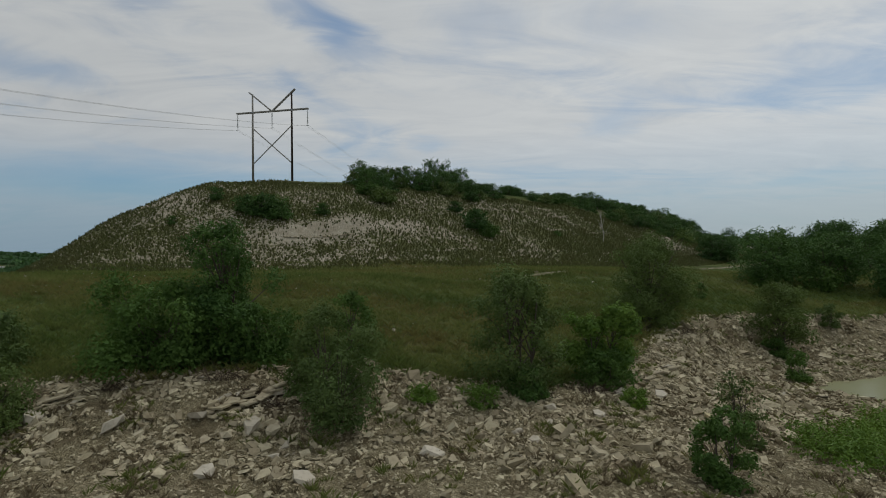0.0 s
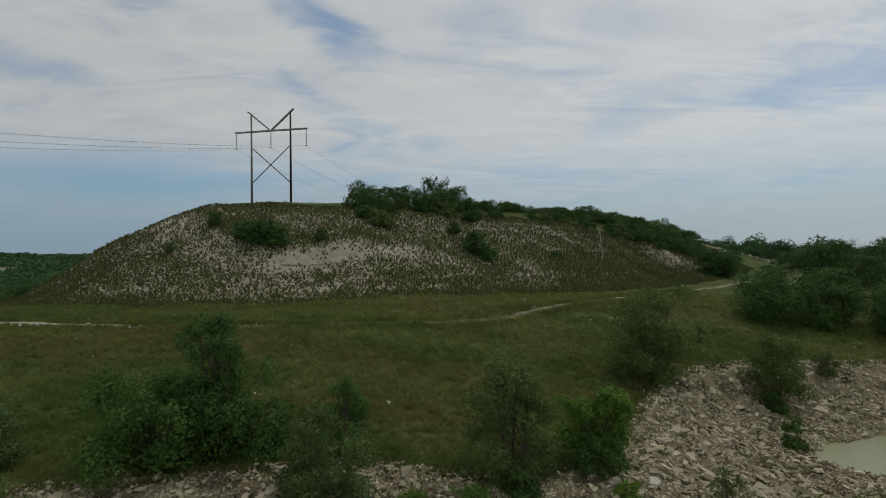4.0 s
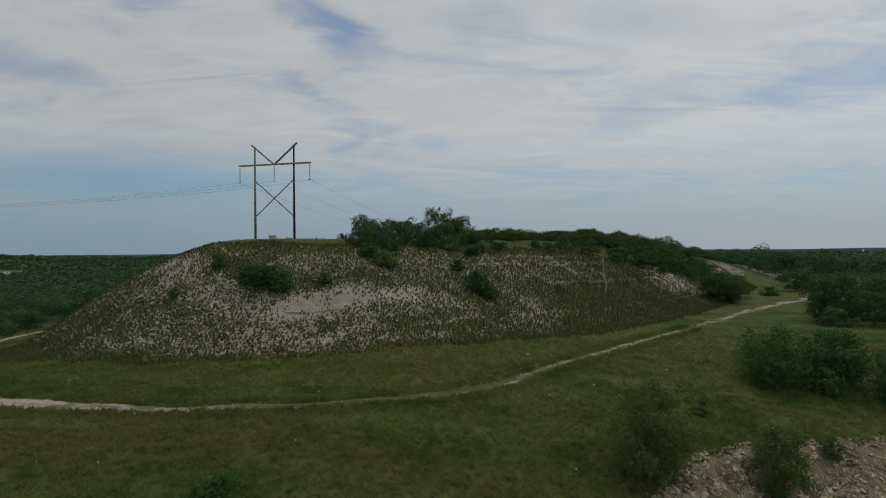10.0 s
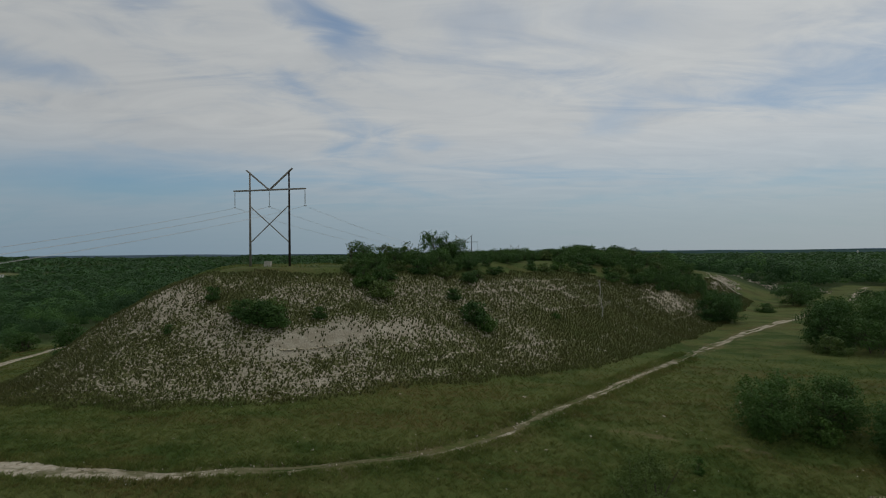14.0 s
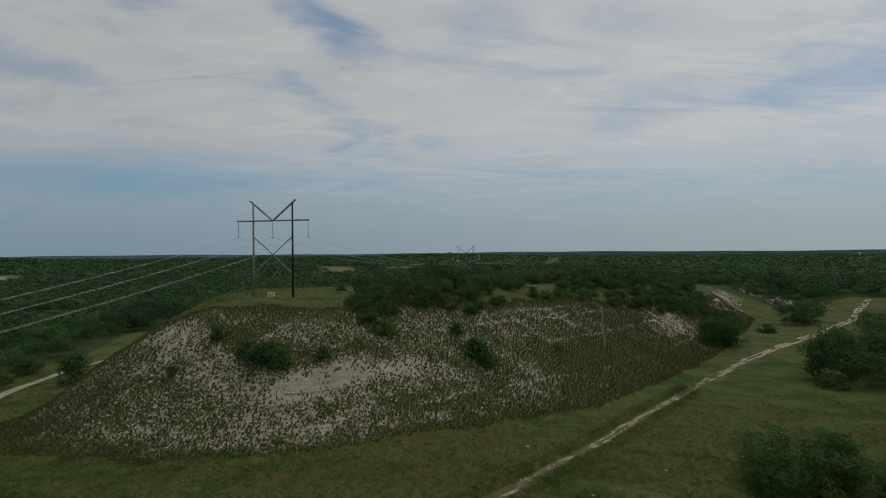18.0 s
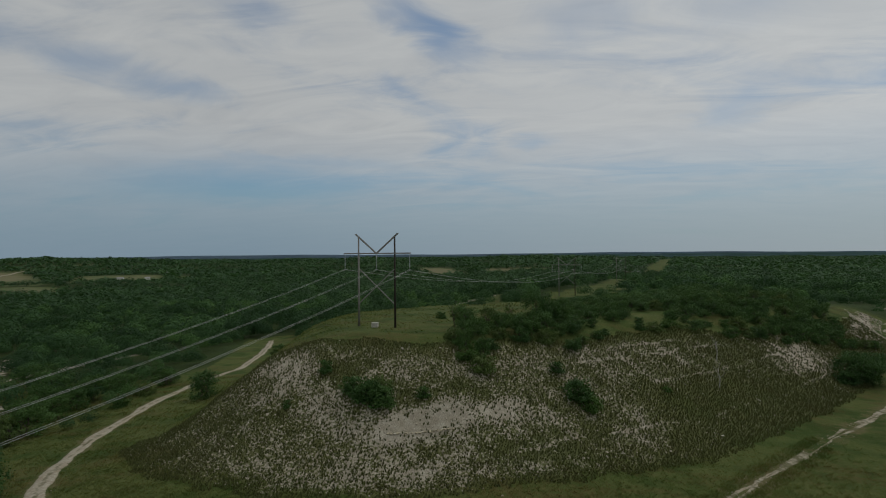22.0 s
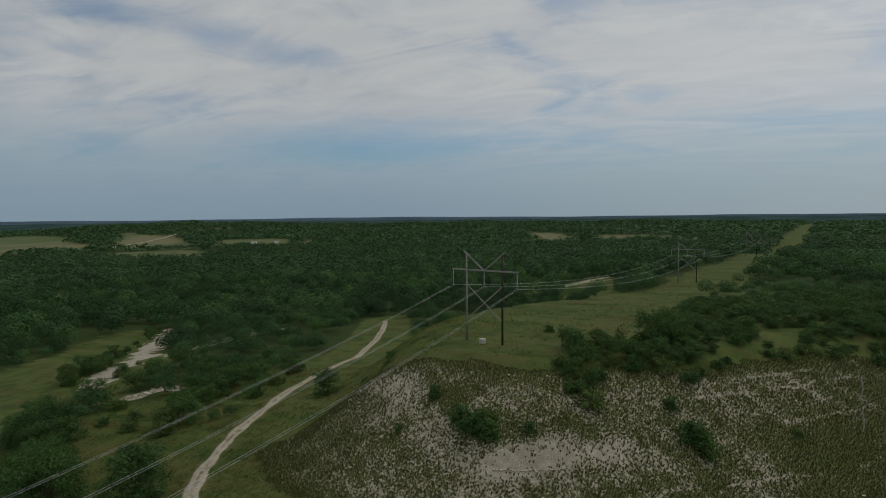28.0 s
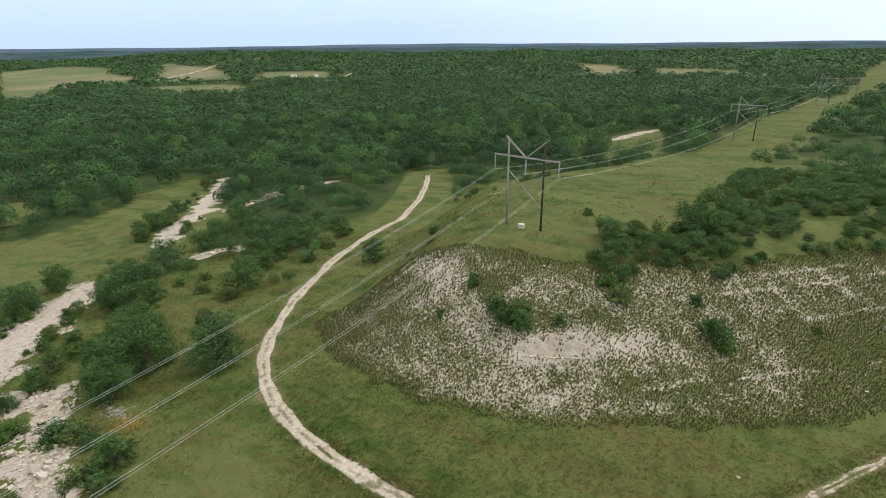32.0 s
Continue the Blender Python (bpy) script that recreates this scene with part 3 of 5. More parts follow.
HILL_WOOD = [(-15.5, 86.5), (-9, 83), (-5, 89), (5.6, 93), (10, 97.5), (17, 108), (24, 112), (31, 117.5), (44, 128), (60, 140), (85, 160), (130, 215), (210, 330), (400, 640), (90, 640), (54, 425), (25, 275), (9, 178), (0, 126), (-4.2, 101), (-11, 93)]
GLADE = [(16.8, 127), (22, 125), (27, 117), (21, 113), (17, 113)]


def open_ground(px, py):
    """Places where no woodland grows: the corridor under the wires, track, outcrops, farm fields, meadow."""
    s = inside(px, py, TOE)
    off_line = px + 30 - 0.2365 * (py - 95)
    corridor = np.abs(off_line - 6) < 14 + 3 * smooth(200, 300, py) + 2.5 * lumps(px, py, 40, 31)
    hill = ((s > -6) & (py < 160) | (s > 4) & (py < 195) & (off_line > -8)) & (inside(px, py, HILL_WOOD) < 0)
    track = along(px, py, MAIN_TRACK)[0] < 5.5 + 5 * smooth(95, 120, py)
    rock = (along(px, py, OUTCROP_A)[0] < 5) | (along(px, py, [(x + 9, y - 6) for x, y in OUTCROP_A[:3]])[0] < 10) | (along(px, py, OUTCROP_B)[0] < 8) | (along(px, py, OUTCROP_F)[0] < 7) | (along(px, py, OUTCROP_C)[0] < 4) | (along(px, py, OUTCROP_G)[0] < 8) | (along(px, py, [(-62, 302), (-44, 290), (-32, 303)])[0] < 13) | (along(px, py, [(-30, 248), (-37, 290)])[0] < 13)
    lawn = (inside(px, py, LAWN) > 0) | (inside(px, py, LAWN_B) > 0) | (inside(px, py, LAWN_C) > 0)
    meadow = (px > -95) & (px < 85 + 0.12 * py) & (py < 112 + 0.75 * px) | ((px > -110) & (px < 60) & (py < 60))
    farm = fields(px, py) > 0.3
    for line in FAR_ROADS:
        farm = farm | (along(px, py, line)[0] < 14)
    return corridor | hill | track | rock | lawn | meadow | farm


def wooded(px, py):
    """How far the ground takes the woodland floor colour, shade painted in: 0 open, 1 closed."""
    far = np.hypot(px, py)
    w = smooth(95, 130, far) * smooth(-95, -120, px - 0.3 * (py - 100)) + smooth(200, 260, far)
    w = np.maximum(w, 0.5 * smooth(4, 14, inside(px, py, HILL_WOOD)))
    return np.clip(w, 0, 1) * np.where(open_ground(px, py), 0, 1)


gx = graded(-4900, 4900, -108, 62, 0.55, 1.036)
gy = graded(-900, 4900, 8, 118, 0.55, 1.036)
GX, GY = np.meshgrid(gx, gy)
GZ = height(GX, GY)
near_track = np.minimum(along(GX, GY, MAIN_TRACK)[0], along(GX, GY, SIDE_TRACK)[0] + 1.6)
GZ = GZ - 0.05 * smooth(2.4, 1.0, near_track)
n_x, n_y = len(gx), len(gy)
idx = np.arange(n_x * n_y).reshape(n_y, n_x)
quads = np.stack([idx[:-1, :-1], idx[:-1, 1:], idx[1:, 1:], idx[1:, :-1]], -1).reshape(-1, 4)
me = fast_mesh("ground", np.stack([GX, GY, GZ], -1).reshape(-1, 3), quads, GROUND)
me.shade_smooth()
hs = inside(GX, GY, TOE)
rim = inside(GX, GY, RIM)
PALE_SLOPE = [(-55, 87), (-61.5, 70), (-48, 59), (-30.6, 55.2), (-13.7, 57.6), (5.5, 66.6), (20, 74.8), (32.5, 88), (47, 103.5), (63, 122.5), (80, 146), (97, 171), (92, 186), (74, 164), (58, 146), (44, 131), (28, 116), (5, 96), (-18, 83.5), (-36, 84)]
pale = inside(GX, GY, PALE_SLOPE)


def tuft_cover(px, py):
    """How thickly herbs cover the stony face: 1 closed, 0 bare marl."""
    c = 0.625 + 0.09 * lumps(px, py, 9, 71) + 0.08 * lumps(px, py, 3.6, 72) + 0.16 * smooth(4, 24, px)
    for cx, cy, turn, half_l, half_w, more in HILL_ZONES:
        u, v = (px - cx) * math.cos(turn) + (py - cy) * math.sin(turn), (py - cy) * math.cos(turn) - (px - cx) * math.sin(turn)
        c = c + more * np.exp(-((u / half_l) ** 2 + (v / half_w) ** 2)) * (1 + 0.35 * lumps(px, py, 5, 76))
    # narrow terraces worn along the slope
    s = inside(px, py, TOE) + 0.35 * lumps(px, py, 8, 77)
    for run, x0 in ((7.2, -12), (19.5, 2), (22.0, 6), (14.5, 16)):
        c = c - 0.3 * np.exp(-((s - run) / 0.25) ** 2) * smooth(x0 - 3, x0 + 3, px) * (lumps(px, py, 10, 78) > -0.3)
    return np.clip(c, 0.0, 1.0)


# broad patches of the face: place, turn, half length and width, thicker (+) or barer (-)
HILL_ZONES = (
    (-14.2, 69.8, 0.36, 7.5, 2.0, -0.6), (-39, 77.5, -0.58, 14, 3.0, -0.34), (-17, 61.5, 0.2, 12, 4.6, -0.16), (13.6, 80.5, 1.2, 5.5, 2.6, -0.26), (-4.8, 75, 0.4, 3.2, 1.7, -0.42),
    (22, 102, 0.7, 17, 4.2, -0.16), (-18, 79.5, 0.05, 12, 3, -0.06), (-30, 75.5, 0.5, 4.5, 2.6, 0.28), (6, 73, 0.6, 11, 4, 0.1), (24, 91, 0.72, 12, 5, 0.14), (-5, 67.5, 0.5, 4, 1.8, 0.18),
    (-55, 67, 0.6, 10, 12, 0.14), (55, 131, 0.85, 12, 5, -0.5), (-10, 76.5, 0.4, 4, 1.5, 0.14), (-27, 82, 0.1, 12, 2.4, 0.14), (40, 106, 0.8, 14, 5, 0.16),
)
edge_of_pale = pale + 0.5 * lumps(GX, GY, 7, 73) + 0.3 * lumps(GX, GY, 2.5, 74)
stony = smooth(-1.0, 2.4, edge_of_pale) * (1.0 - 0.85 * tuft_cover(GX, GY))
marl = np.zeros(GX.shape)
for line, wide in ((OUTCROP_A, 4.2), (OUTCROP_B, 5.8), (OUTCROP_C, 3.0), (OUTCROP_D, 2.5), (OUTCROP_E, 6.0), (OUTCROP_G, 2.4), (OUTCROP_F, 2.6)):
    marl = np.maximum(marl, 0.8 * smooth(wide + 1.5, wide - 1.5, along(GX, GY, line)[0] + 1.9 * lumps(GX, GY, 11, 6) + 1.0 * lumps(GX, GY, 4, 7)))
field = fields(GX, GY)
worn = smooth(3.4, 1.3, near_track) * 0.55
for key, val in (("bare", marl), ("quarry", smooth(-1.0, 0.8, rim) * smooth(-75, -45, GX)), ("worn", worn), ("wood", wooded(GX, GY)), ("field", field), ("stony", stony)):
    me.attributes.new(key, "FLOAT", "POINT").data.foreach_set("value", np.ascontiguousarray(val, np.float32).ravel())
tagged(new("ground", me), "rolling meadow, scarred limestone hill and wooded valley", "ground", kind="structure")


def ribbon(name, line, wide, label, seed, near_wide=None, sink=0.0):
    """A worn two-rut track laid along a line, with ragged edges and a grassy crown left open."""
    r = np.random.RandomState(seed)
    pts = []
    for (ax, ay), (bx, by) in zip(line, line[1:]):
        n = max(1, int(math.hypot(bx - ax, by - ay) / 0.45))
        pts += [(ax + (bx - ax) * i / n, ay + (by - ay) * i / n) for i in range(n)]
    p = np.array(pts)
    for _ in range(40):
        p[1:-1] = (p[:-2] + 2 * p[1:-1] + p[2:]) / 4
    d = np.gradient(p, axis=0)
    d /= np.linalg.norm(d, axis=1)[:, None]
    side = np.stack([-d[:, 1], d[:, 0]], 1)
    n = len(p)
    run = np.arange(n) * 0.45
    wob = 0.22 * np.sin(run * 0.31 + seed) + 0.16 * np.sin(run * 0.83) + r.normal(0, 0.07, n)
    wob2 = 0.22 * np.sin(run * 0.27 + 2 + seed) + 0.16 * np.sin(run * 0.71 + 1) + r.normal(0, 0.07, n)
    if near_wide:
        wide = wide - (wide - near_wide) * smooth(-30, -6, p[:, 0]) * smooth(150, 60, p[:, 1])
    cols = []
    us = (-1, -0.8, -0.34, -0.12, 0.12, 0.34, 0.8, 1)
    crown = smooth(0.1, 0.8, np.sin(run * 0.19 + seed) + 0.6 * np.sin(run * 0.47)) * smooth(-48, -20, p[:, 0])
    gap = smooth(0.5, 1.0, np.sin(run * 0.11 + 1) + 0.5 * np.sin(run * 0.37 + seed)) * smooth(-25, -5, p[:, 0]) * 0.075
    for u in us:
        off = u * wide / 2 + (wob2 if u < 0 else wob) * abs(u)
        q = p + side * off[:, None]
        lift = -0.09 if abs(u) == 1 else (0.03 if abs(u) > 0.2 else 0.03 - 0.13 * crown)
        cols.append(np.stack([q[:, 0], q[:, 1], height(q[:, 0], q[:, 1]) - 0.04 - sink + lift - (gap if u > 0 else gap * 0.4)], 1))
    v = np.stack(cols, 1)
    ii = np.arange(n * 8).reshape(n, 8)
    fs = np.stack([ii[:-1, :-1], ii[1:, :-1], ii[1:, 1:], ii[:-1, 1:]], -1).reshape(-1, 4)
    me = fast_mesh(name, v.reshape(-1, 3), fs, TRACK)
    me.attributes.new("across", "FLOAT", "POINT").data.foreach_set("value", np.tile(np.abs(np.array(us)), n).astype(np.float32))
    fade = smooth(-36, -12, p[:, 0]) * smooth(140, 90, p[:, 1]) * (1 - 0.35 * smooth(8, 22, p[:, 0]))
    me.attributes.new("fade", "FLOAT", "POINT").data.foreach_set("value", np.repeat(fade, 8).astype(np.float32))
    me.shade_smooth()
    return tagged(new(name, me), label, "track", kind="structure")


ribbon("road", MAIN_TRACK, 2.5, "pale limestone farm track worn round the hill", 3, 0.82)
for line, wide in zip(FAR_ROADS, (7, 16, 8)):
    ribbon("road", line, wide, "pale far farm road between the fields", 5, None, -0.35)
ribbon("road", SIDE_TRACK, 0.4, "faint stony side track through the grass", 4, None, 0.03)


# ---------- power line ----------
def power_pylon(mid, base_l, base_r, tall, arm_dir, label):
    """Wooden H-frame: two poles, double crossarm, X-brace, raised V-brace, three insulator strings."""
    ax = Vector((arm_dir[0], arm_dir[1], 0)).normalized()
    across = Vector((-ax.y, ax.x, 0))
    root = new("power_pylon")
    root.location = mid
    tagged(root, label, "power pylon", group="wooden H-frame pylons of the power line")

    def p(u, z, w=0.0):
        return tuple(ax * u + across * w + Vector((0, 0, z)))

    for u, low, material, what in ((-3.8, base_l, POLE_GREY, "weathered grey wooden pole"), (3.8, base_r, POLE_DARK, "dark creosoted wooden pole")):
        part("pole", mesh_of("pole", *rod(p(u, low - 0.4), p(u, tall), 0.21, 0.14, 14), material, False), root, what)
    arm_z = tall - 3.25
    for w in (-0.17, 0.17):
        part("crossarm", mesh_of("crossarm", *beam(p(-6.95, arm_z, w), p(6.95, arm_z, w), 0.09, 0.24), TIMBER), root)
    for s in (-1, 1):
        part("diagonal_brace", mesh_of("diagonal_brace", *beam(p(-3.8 * s, tall - 6.1, 0.22 * s), p(3.8 * s, tall - 12.6, 0.22 * s), 0.1, 0.17), TIMBER), root)
        for w in (-0.17, 0.17):
            part("peak_brace", mesh_of("peak_brace", *beam(p(s * 4.45, tall + 0.35, w), p(s * 0.15, arm_z + 0.1, w), 0.09, 0.18), TIMBER), root)
    for u in (-6.8, 0, 6.8):
        string = part("insulator_string", mesh_of("insulator_string", *join([rod(p(u, arm_z - 0.15), p(u, arm_z - 2.85), 0.025, sides=6)] + [rod(p(u, arm_z - 0.35 - 0.165 * k), p(u, arm_z - 0.42 - 0.165 * k), 0.06, 0.13, 10) for k in range(14)]), GLASSY, False), root, "grey glazed insulator discs")
        part("yoke_plate", mesh_of("yoke_plate", *join([beam(p(u - 0.27, arm_z - 2.92), p(u + 0.27, arm_z - 2.92), 0.04, 0.12), rod(p(u, arm_z - 2.8), p(u, arm_z - 2.92), 0.03, sides=6)]), STEEL), string, "steel yoke plate")
    for s in (-1, 1):
        part("bolt_plate", mesh_of("bolt_plate", *beam(p(3.8 * s - 0.3, arm_z, 0), p(3.8 * s + 0.3, arm_z, 0), 0.54, 0.1), STEEL), root)
    return root


ARM = (0.974, -0.227)
PYLON_AT = [(-29.8, 95.4), (10.7, 266.5), (66.7, 503), (122.6, 739.5)]
DIRS = [(0.974, -0.227)] * 4
pylons = []
for k, ((x, y), ad) in enumerate(zip(PYLON_AT, DIRS)):
    zb = zat(x, y) - 0.1
    n = Vector((*ad, 0)).normalized()
    lows = [zat(x + n.x * u, y + n.y * u) - zb for u in (-3.8, 3.8)]
    tall = (34.45 - zb, 18.0, 21.0, 21.0)[k]
    power_pylon((x, y, zb), *lows, tall, ad, "wooden H-frame power pylon with grey and dark poles" if k == 0 else "wooden H-frame power pylon further along the grassy corridor")
    pylons.append((Vector((x, y, zb)), n, tall))


def cable(name, a, b, drop, r, label, steep=None):
    """A sagging wire between two points; drop is the sag in metres at mid-span."""
    a, b = Vector(a), Vector(b)
    cu = bpy.data.curves.new(name, "CURVE")
    cu.dimensions, cu.bevel_depth, cu.bevel_resolution = "3D", r, 1
    sp = cu.splines.new("POLY")
    n = 40
    sp.points.add(n)
    for i in range(n + 1):
        u = i / n
        q = a.lerp(b, u)
        sp.points[i].co = (q.x, q.y, q.z - 4 * drop * u * (1 - u), 1)
    cu.materials.append(ALU)
    return tagged(new(name, cu), label, "power cable", group="conductors of the power line")


def hang(k, u, w):
    o, n, tall = pylons[k]
    c = Vector((-n.y, n.x, 0))
    return o + n * (u + w) + Vector((0, 0, tall - 3.25 - 2.98))


BACK = [Vector((-29.8 - 0.227 * 200 + 0.974 * u, 95.4 - 0.974 * 200 - 0.227 * u, 13.5)) for u in (-6.8, 0, 6.8)]
for j, u in enumerate((-6.8, 0, 6.8)):
    for w in (-0.22, 0.22):
        cable("conductor", hang(0, u, w), BACK[j] + Vector((w, 0, 0)), 6.5, 0.0125, "twin aluminium conductor sagging away from the hilltop pylon")
        cable("conductor", hang(0, u, w), hang(1, u, w), 3.6, 0.012, "twin aluminium conductor running down the corridor")
        for k in (1, 2):
            cable("conductor", hang(k, u, w), hang(k + 1, u, w), 3.8, 0.018, "twin aluminium conductor far along the corridor")


# ---------- trees and bushes ----------
def unit(v):
    return v / np.maximum(np.linalg.norm(v, axis=-1, keepdims=True), 1e-9)


def leaf_quads(pts, nrm, size, r, long=1.7):
    """Bent diamond leaves at the points, facing about along nrm; size may differ from leaf to leaf."""
    n = len(pts)
    t = unit(np.cross(nrm, unit(r.normal(size=(n, 3)))))
    b = np.cross(nrm, t)
    s = (size * r.uniform(0.7, 1.3, n))[:, None]
    v = np.stack([pts - t * s * long / 2, pts + b * s / 2 + nrm * s * 0.18, pts + t * s * long / 2, pts - b * s / 2 + nrm * s * 0.18], 1)
    return v.reshape(-1, 3), np.arange(4 * n).reshape(n, 4)


def crown_points(lobes, count, r, shell=0.55):
    """Points and outward normals spread over overlapping lobes (x, y, z, radius, flatness)."""
    lobes = np.array(lobes)
    w = lobes[:, 3] ** 2
    k = r.choice(len(lobes), count, p=w / w.sum())
    d = unit(r.normal(size=(count, 3)))
    rad = lobes[k, 3] * (shell + (1 - shell) * r.uniform(0, 1, count) ** 0.6) * r.uniform(0.88, 1.14, count)
    p = lobes[k, :3] + d * rad[:, None] * np.stack([np.ones(count), np.ones(count), lobes[k, 4]], 1)
    nrm = unit(d + 0.3 * r.normal(size=(count, 3)) + np.array([0, 0, 0.3]))
    return p, nrm, k


def spray_points(lobes, count, r, each=9):
    """Leaves strung along short shoots that leave each lobe outward and upward, for a feathery outline."""
    lobes = np.array(lobes)
    n = count // each
    w = lobes[:, 3] ** 2
    k = r.choice(len(lobes), n, p=w / w.sum())
    d = unit(r.normal(size=(n, 3)))
    flat = np.stack([np.ones(n), np.ones(n), lobes[k, 4]], 1)
    rad = lobes[k, 3] * r.uniform(0.8, 1.25, n)
    start = lobes[k, :3] + d * (rad * 0.35)[:, None] * flat
    way = unit(d + np.array([0, 0, 0.55]) + 0.25 * r.normal(size=(n, 3)))
    u = (np.arange(each) + 0.5) / each
    p = start[:, None] + way[:, None] * (rad * 0.95)[:, None, None] * u[None, :, None] + r.normal(size=(n, each, 3)) * (rad * 0.09)[:, None, None]
    p[:, :, 2] -= (rad * 0.16)[:, None] * u ** 2
    nrm = unit(np.repeat(d[:, None], each, 1) + 0.4 * r.normal(size=(n, each, 3)) + np.array([0, 0, 0.35]))
    return p.reshape(-1, 3), nrm.reshape(-1, 3), np.repeat(k, each)


def limb(points, r0, r1, sides=7):
    pieces = []
    n = len(points) - 1
    for i in range(n):
        pieces.append(rod(points[i], points[i + 1], r0 + (r1 - r0) * i / n, r0 + (r1 - r0) * (i + 1) / n, sides, False))
    return join(pieces)


def tree_meshes(name, tall, wide, bare, leaves, leaf, material, seed, stems=1, lean=0.0, fill=10, thin=0.045):
    """Trunk and crown meshes of a tree or bush: limbs fork from the stems and end in leafy lobes. bare: leafless share of the height."""
    r = np.random.RandomState(seed)
    pieces, lobes, heads = [], [], []
    for s in range(stems):
        a = r.uniform(0, 6.28)
        foot = np.array([math.cos(a), math.sin(a), 0]) * (0.1 * wide if stems > 1 else 0)
        head = foot * r.uniform(1.2, 2.6) + np.array([lean * tall + r.normal(0, 0.04) * wide, r.normal(0, 0.04) * wide, tall * r.uniform(0.7, 0.88)])
        bend = (foot + head) / 2 + np.array([r.normal(0, 0.05) * wide, r.normal(0, 0.05) * wide, 0])
        pieces.append(limb([tuple(foot - np.array([0, 0, 0.25])), tuple(bend), tuple(head)], thin * tall / math.sqrt(stems), thin * 0.3 * tall / math.sqrt(stems)))
        heads.append((foot, bend, head))
        lobes.append((*(head + np.array([0, 0, 0.03 * tall])), wide * r.uniform(0.1, 0.16), 1.0))
    # leafy lobes fill an uneven egg-shaped crown; a limb runs out to each
    ridge = r.uniform(0.75, 1.2, 7)
    for k in range(int(2.2 * fill)):
        while True:
            u = bare + (0.97 - bare) * r.uniform(0.02, 1) ** (1.15 if name in ("bush", "scrub") else 0.9)
            rel = (u - bare) / (1 - bare)
            if r.uniform() < 1.1 - ((rel - 0.4) / 0.64) ** 2:
                break
        ang = r.uniform(0, 6.28)
        girth = math.sqrt(max(0.05, 1 - ((rel - 0.4) / 0.64) ** 2)) * ridge[int(ang / 6.284 * 7)]
        out = wide * 0.5 * girth * math.sqrt(r.uniform(0.12, 0.85))
        q = wide * r.uniform(0.11, 0.19) * (0.75 + 0.35 * girth)
        foot, bend, head = heads[k % stems]
        axis = foot * (1 - u) + head * u
        end = np.array([axis[0] + math.cos(ang) * out, axis[1] + math.sin(ang) * out, u * tall])
        v = max(0.08, u * 0.62)
        at = foot * (1 - 2 * v) + bend * 2 * v if v < 0.5 else bend * (2 - 2 * v) + head * (2 * v - 1)
        pieces.append(limb([tuple(at), tuple((at + end) / 2 + np.array([0, 0, 0.03 * tall])), tuple(end)], thin * 0.35 * tall, thin * 0.08 * tall, 5))
        lobes.append((*end, q, r.uniform(0.7, 1.0)))
    if bare == 0:
        for k in range(9):
            ang, q = k * 0.7 + r.uniform(0, 0.5), wide * r.uniform(0.13, 0.18)
            out = wide * r.uniform(0.12, 0.36)
            lobes.append((math.cos(ang) * out, math.sin(ang) * out, tall * r.uniform(0.04, 0.2), q, 0.8))
    lobes = [(x, y, min(z, tall - q * f * 0.8), q, f) for x, y, z, q, f in lobes]
    lobes = [(x, y, max(z, bare * tall + q * f * 0.75), q, f) for x, y, z, q, f in lobes]
    half = leaves // 2
    (p, n, k), (ps, ns, ks) = crown_points(lobes, half, r), spray_points(lobes, leaves - half, r)
    p, n, k = np.concatenate([p, ps]), np.concatenate([n, ns]), np.concatenate([k, ks])
    p[:, 2] = np.maximum(p[:, 2], 0.03)
    v, fs = leaf_quads(p, n, np.full(len(p), leaf), r)
    crown = fast_mesh(name + "_crown", v, fs, material)
    bough = np.clip(r.normal(0.5, 0.24, len(lobes)), 0, 1)
    crown.attributes.new("hue", "FLOAT", "POINT").data.foreach_set("value", np.repeat(bough[k], 4).astype(np.float32))
    return mesh_of(name + "_trunk", *join(pieces), BARK, False), crown


def plant(name, meshes, x, y, label, category, group="", turn=0.0, scale=1.0, sink=0.05, wide=1.0):
    root = new(name)
    root.matrix_basis = Matrix.Translation((x, y, zat(x, y) - sink)) @ Matrix.Rotation(turn, 4, "Z") @ Matrix.Diagonal((scale * wide, scale * wide, scale, 1))
    part("trunk", meshes[0], root)
    part("crown", meshes[1], root)
    return tagged(root, label, category, group)


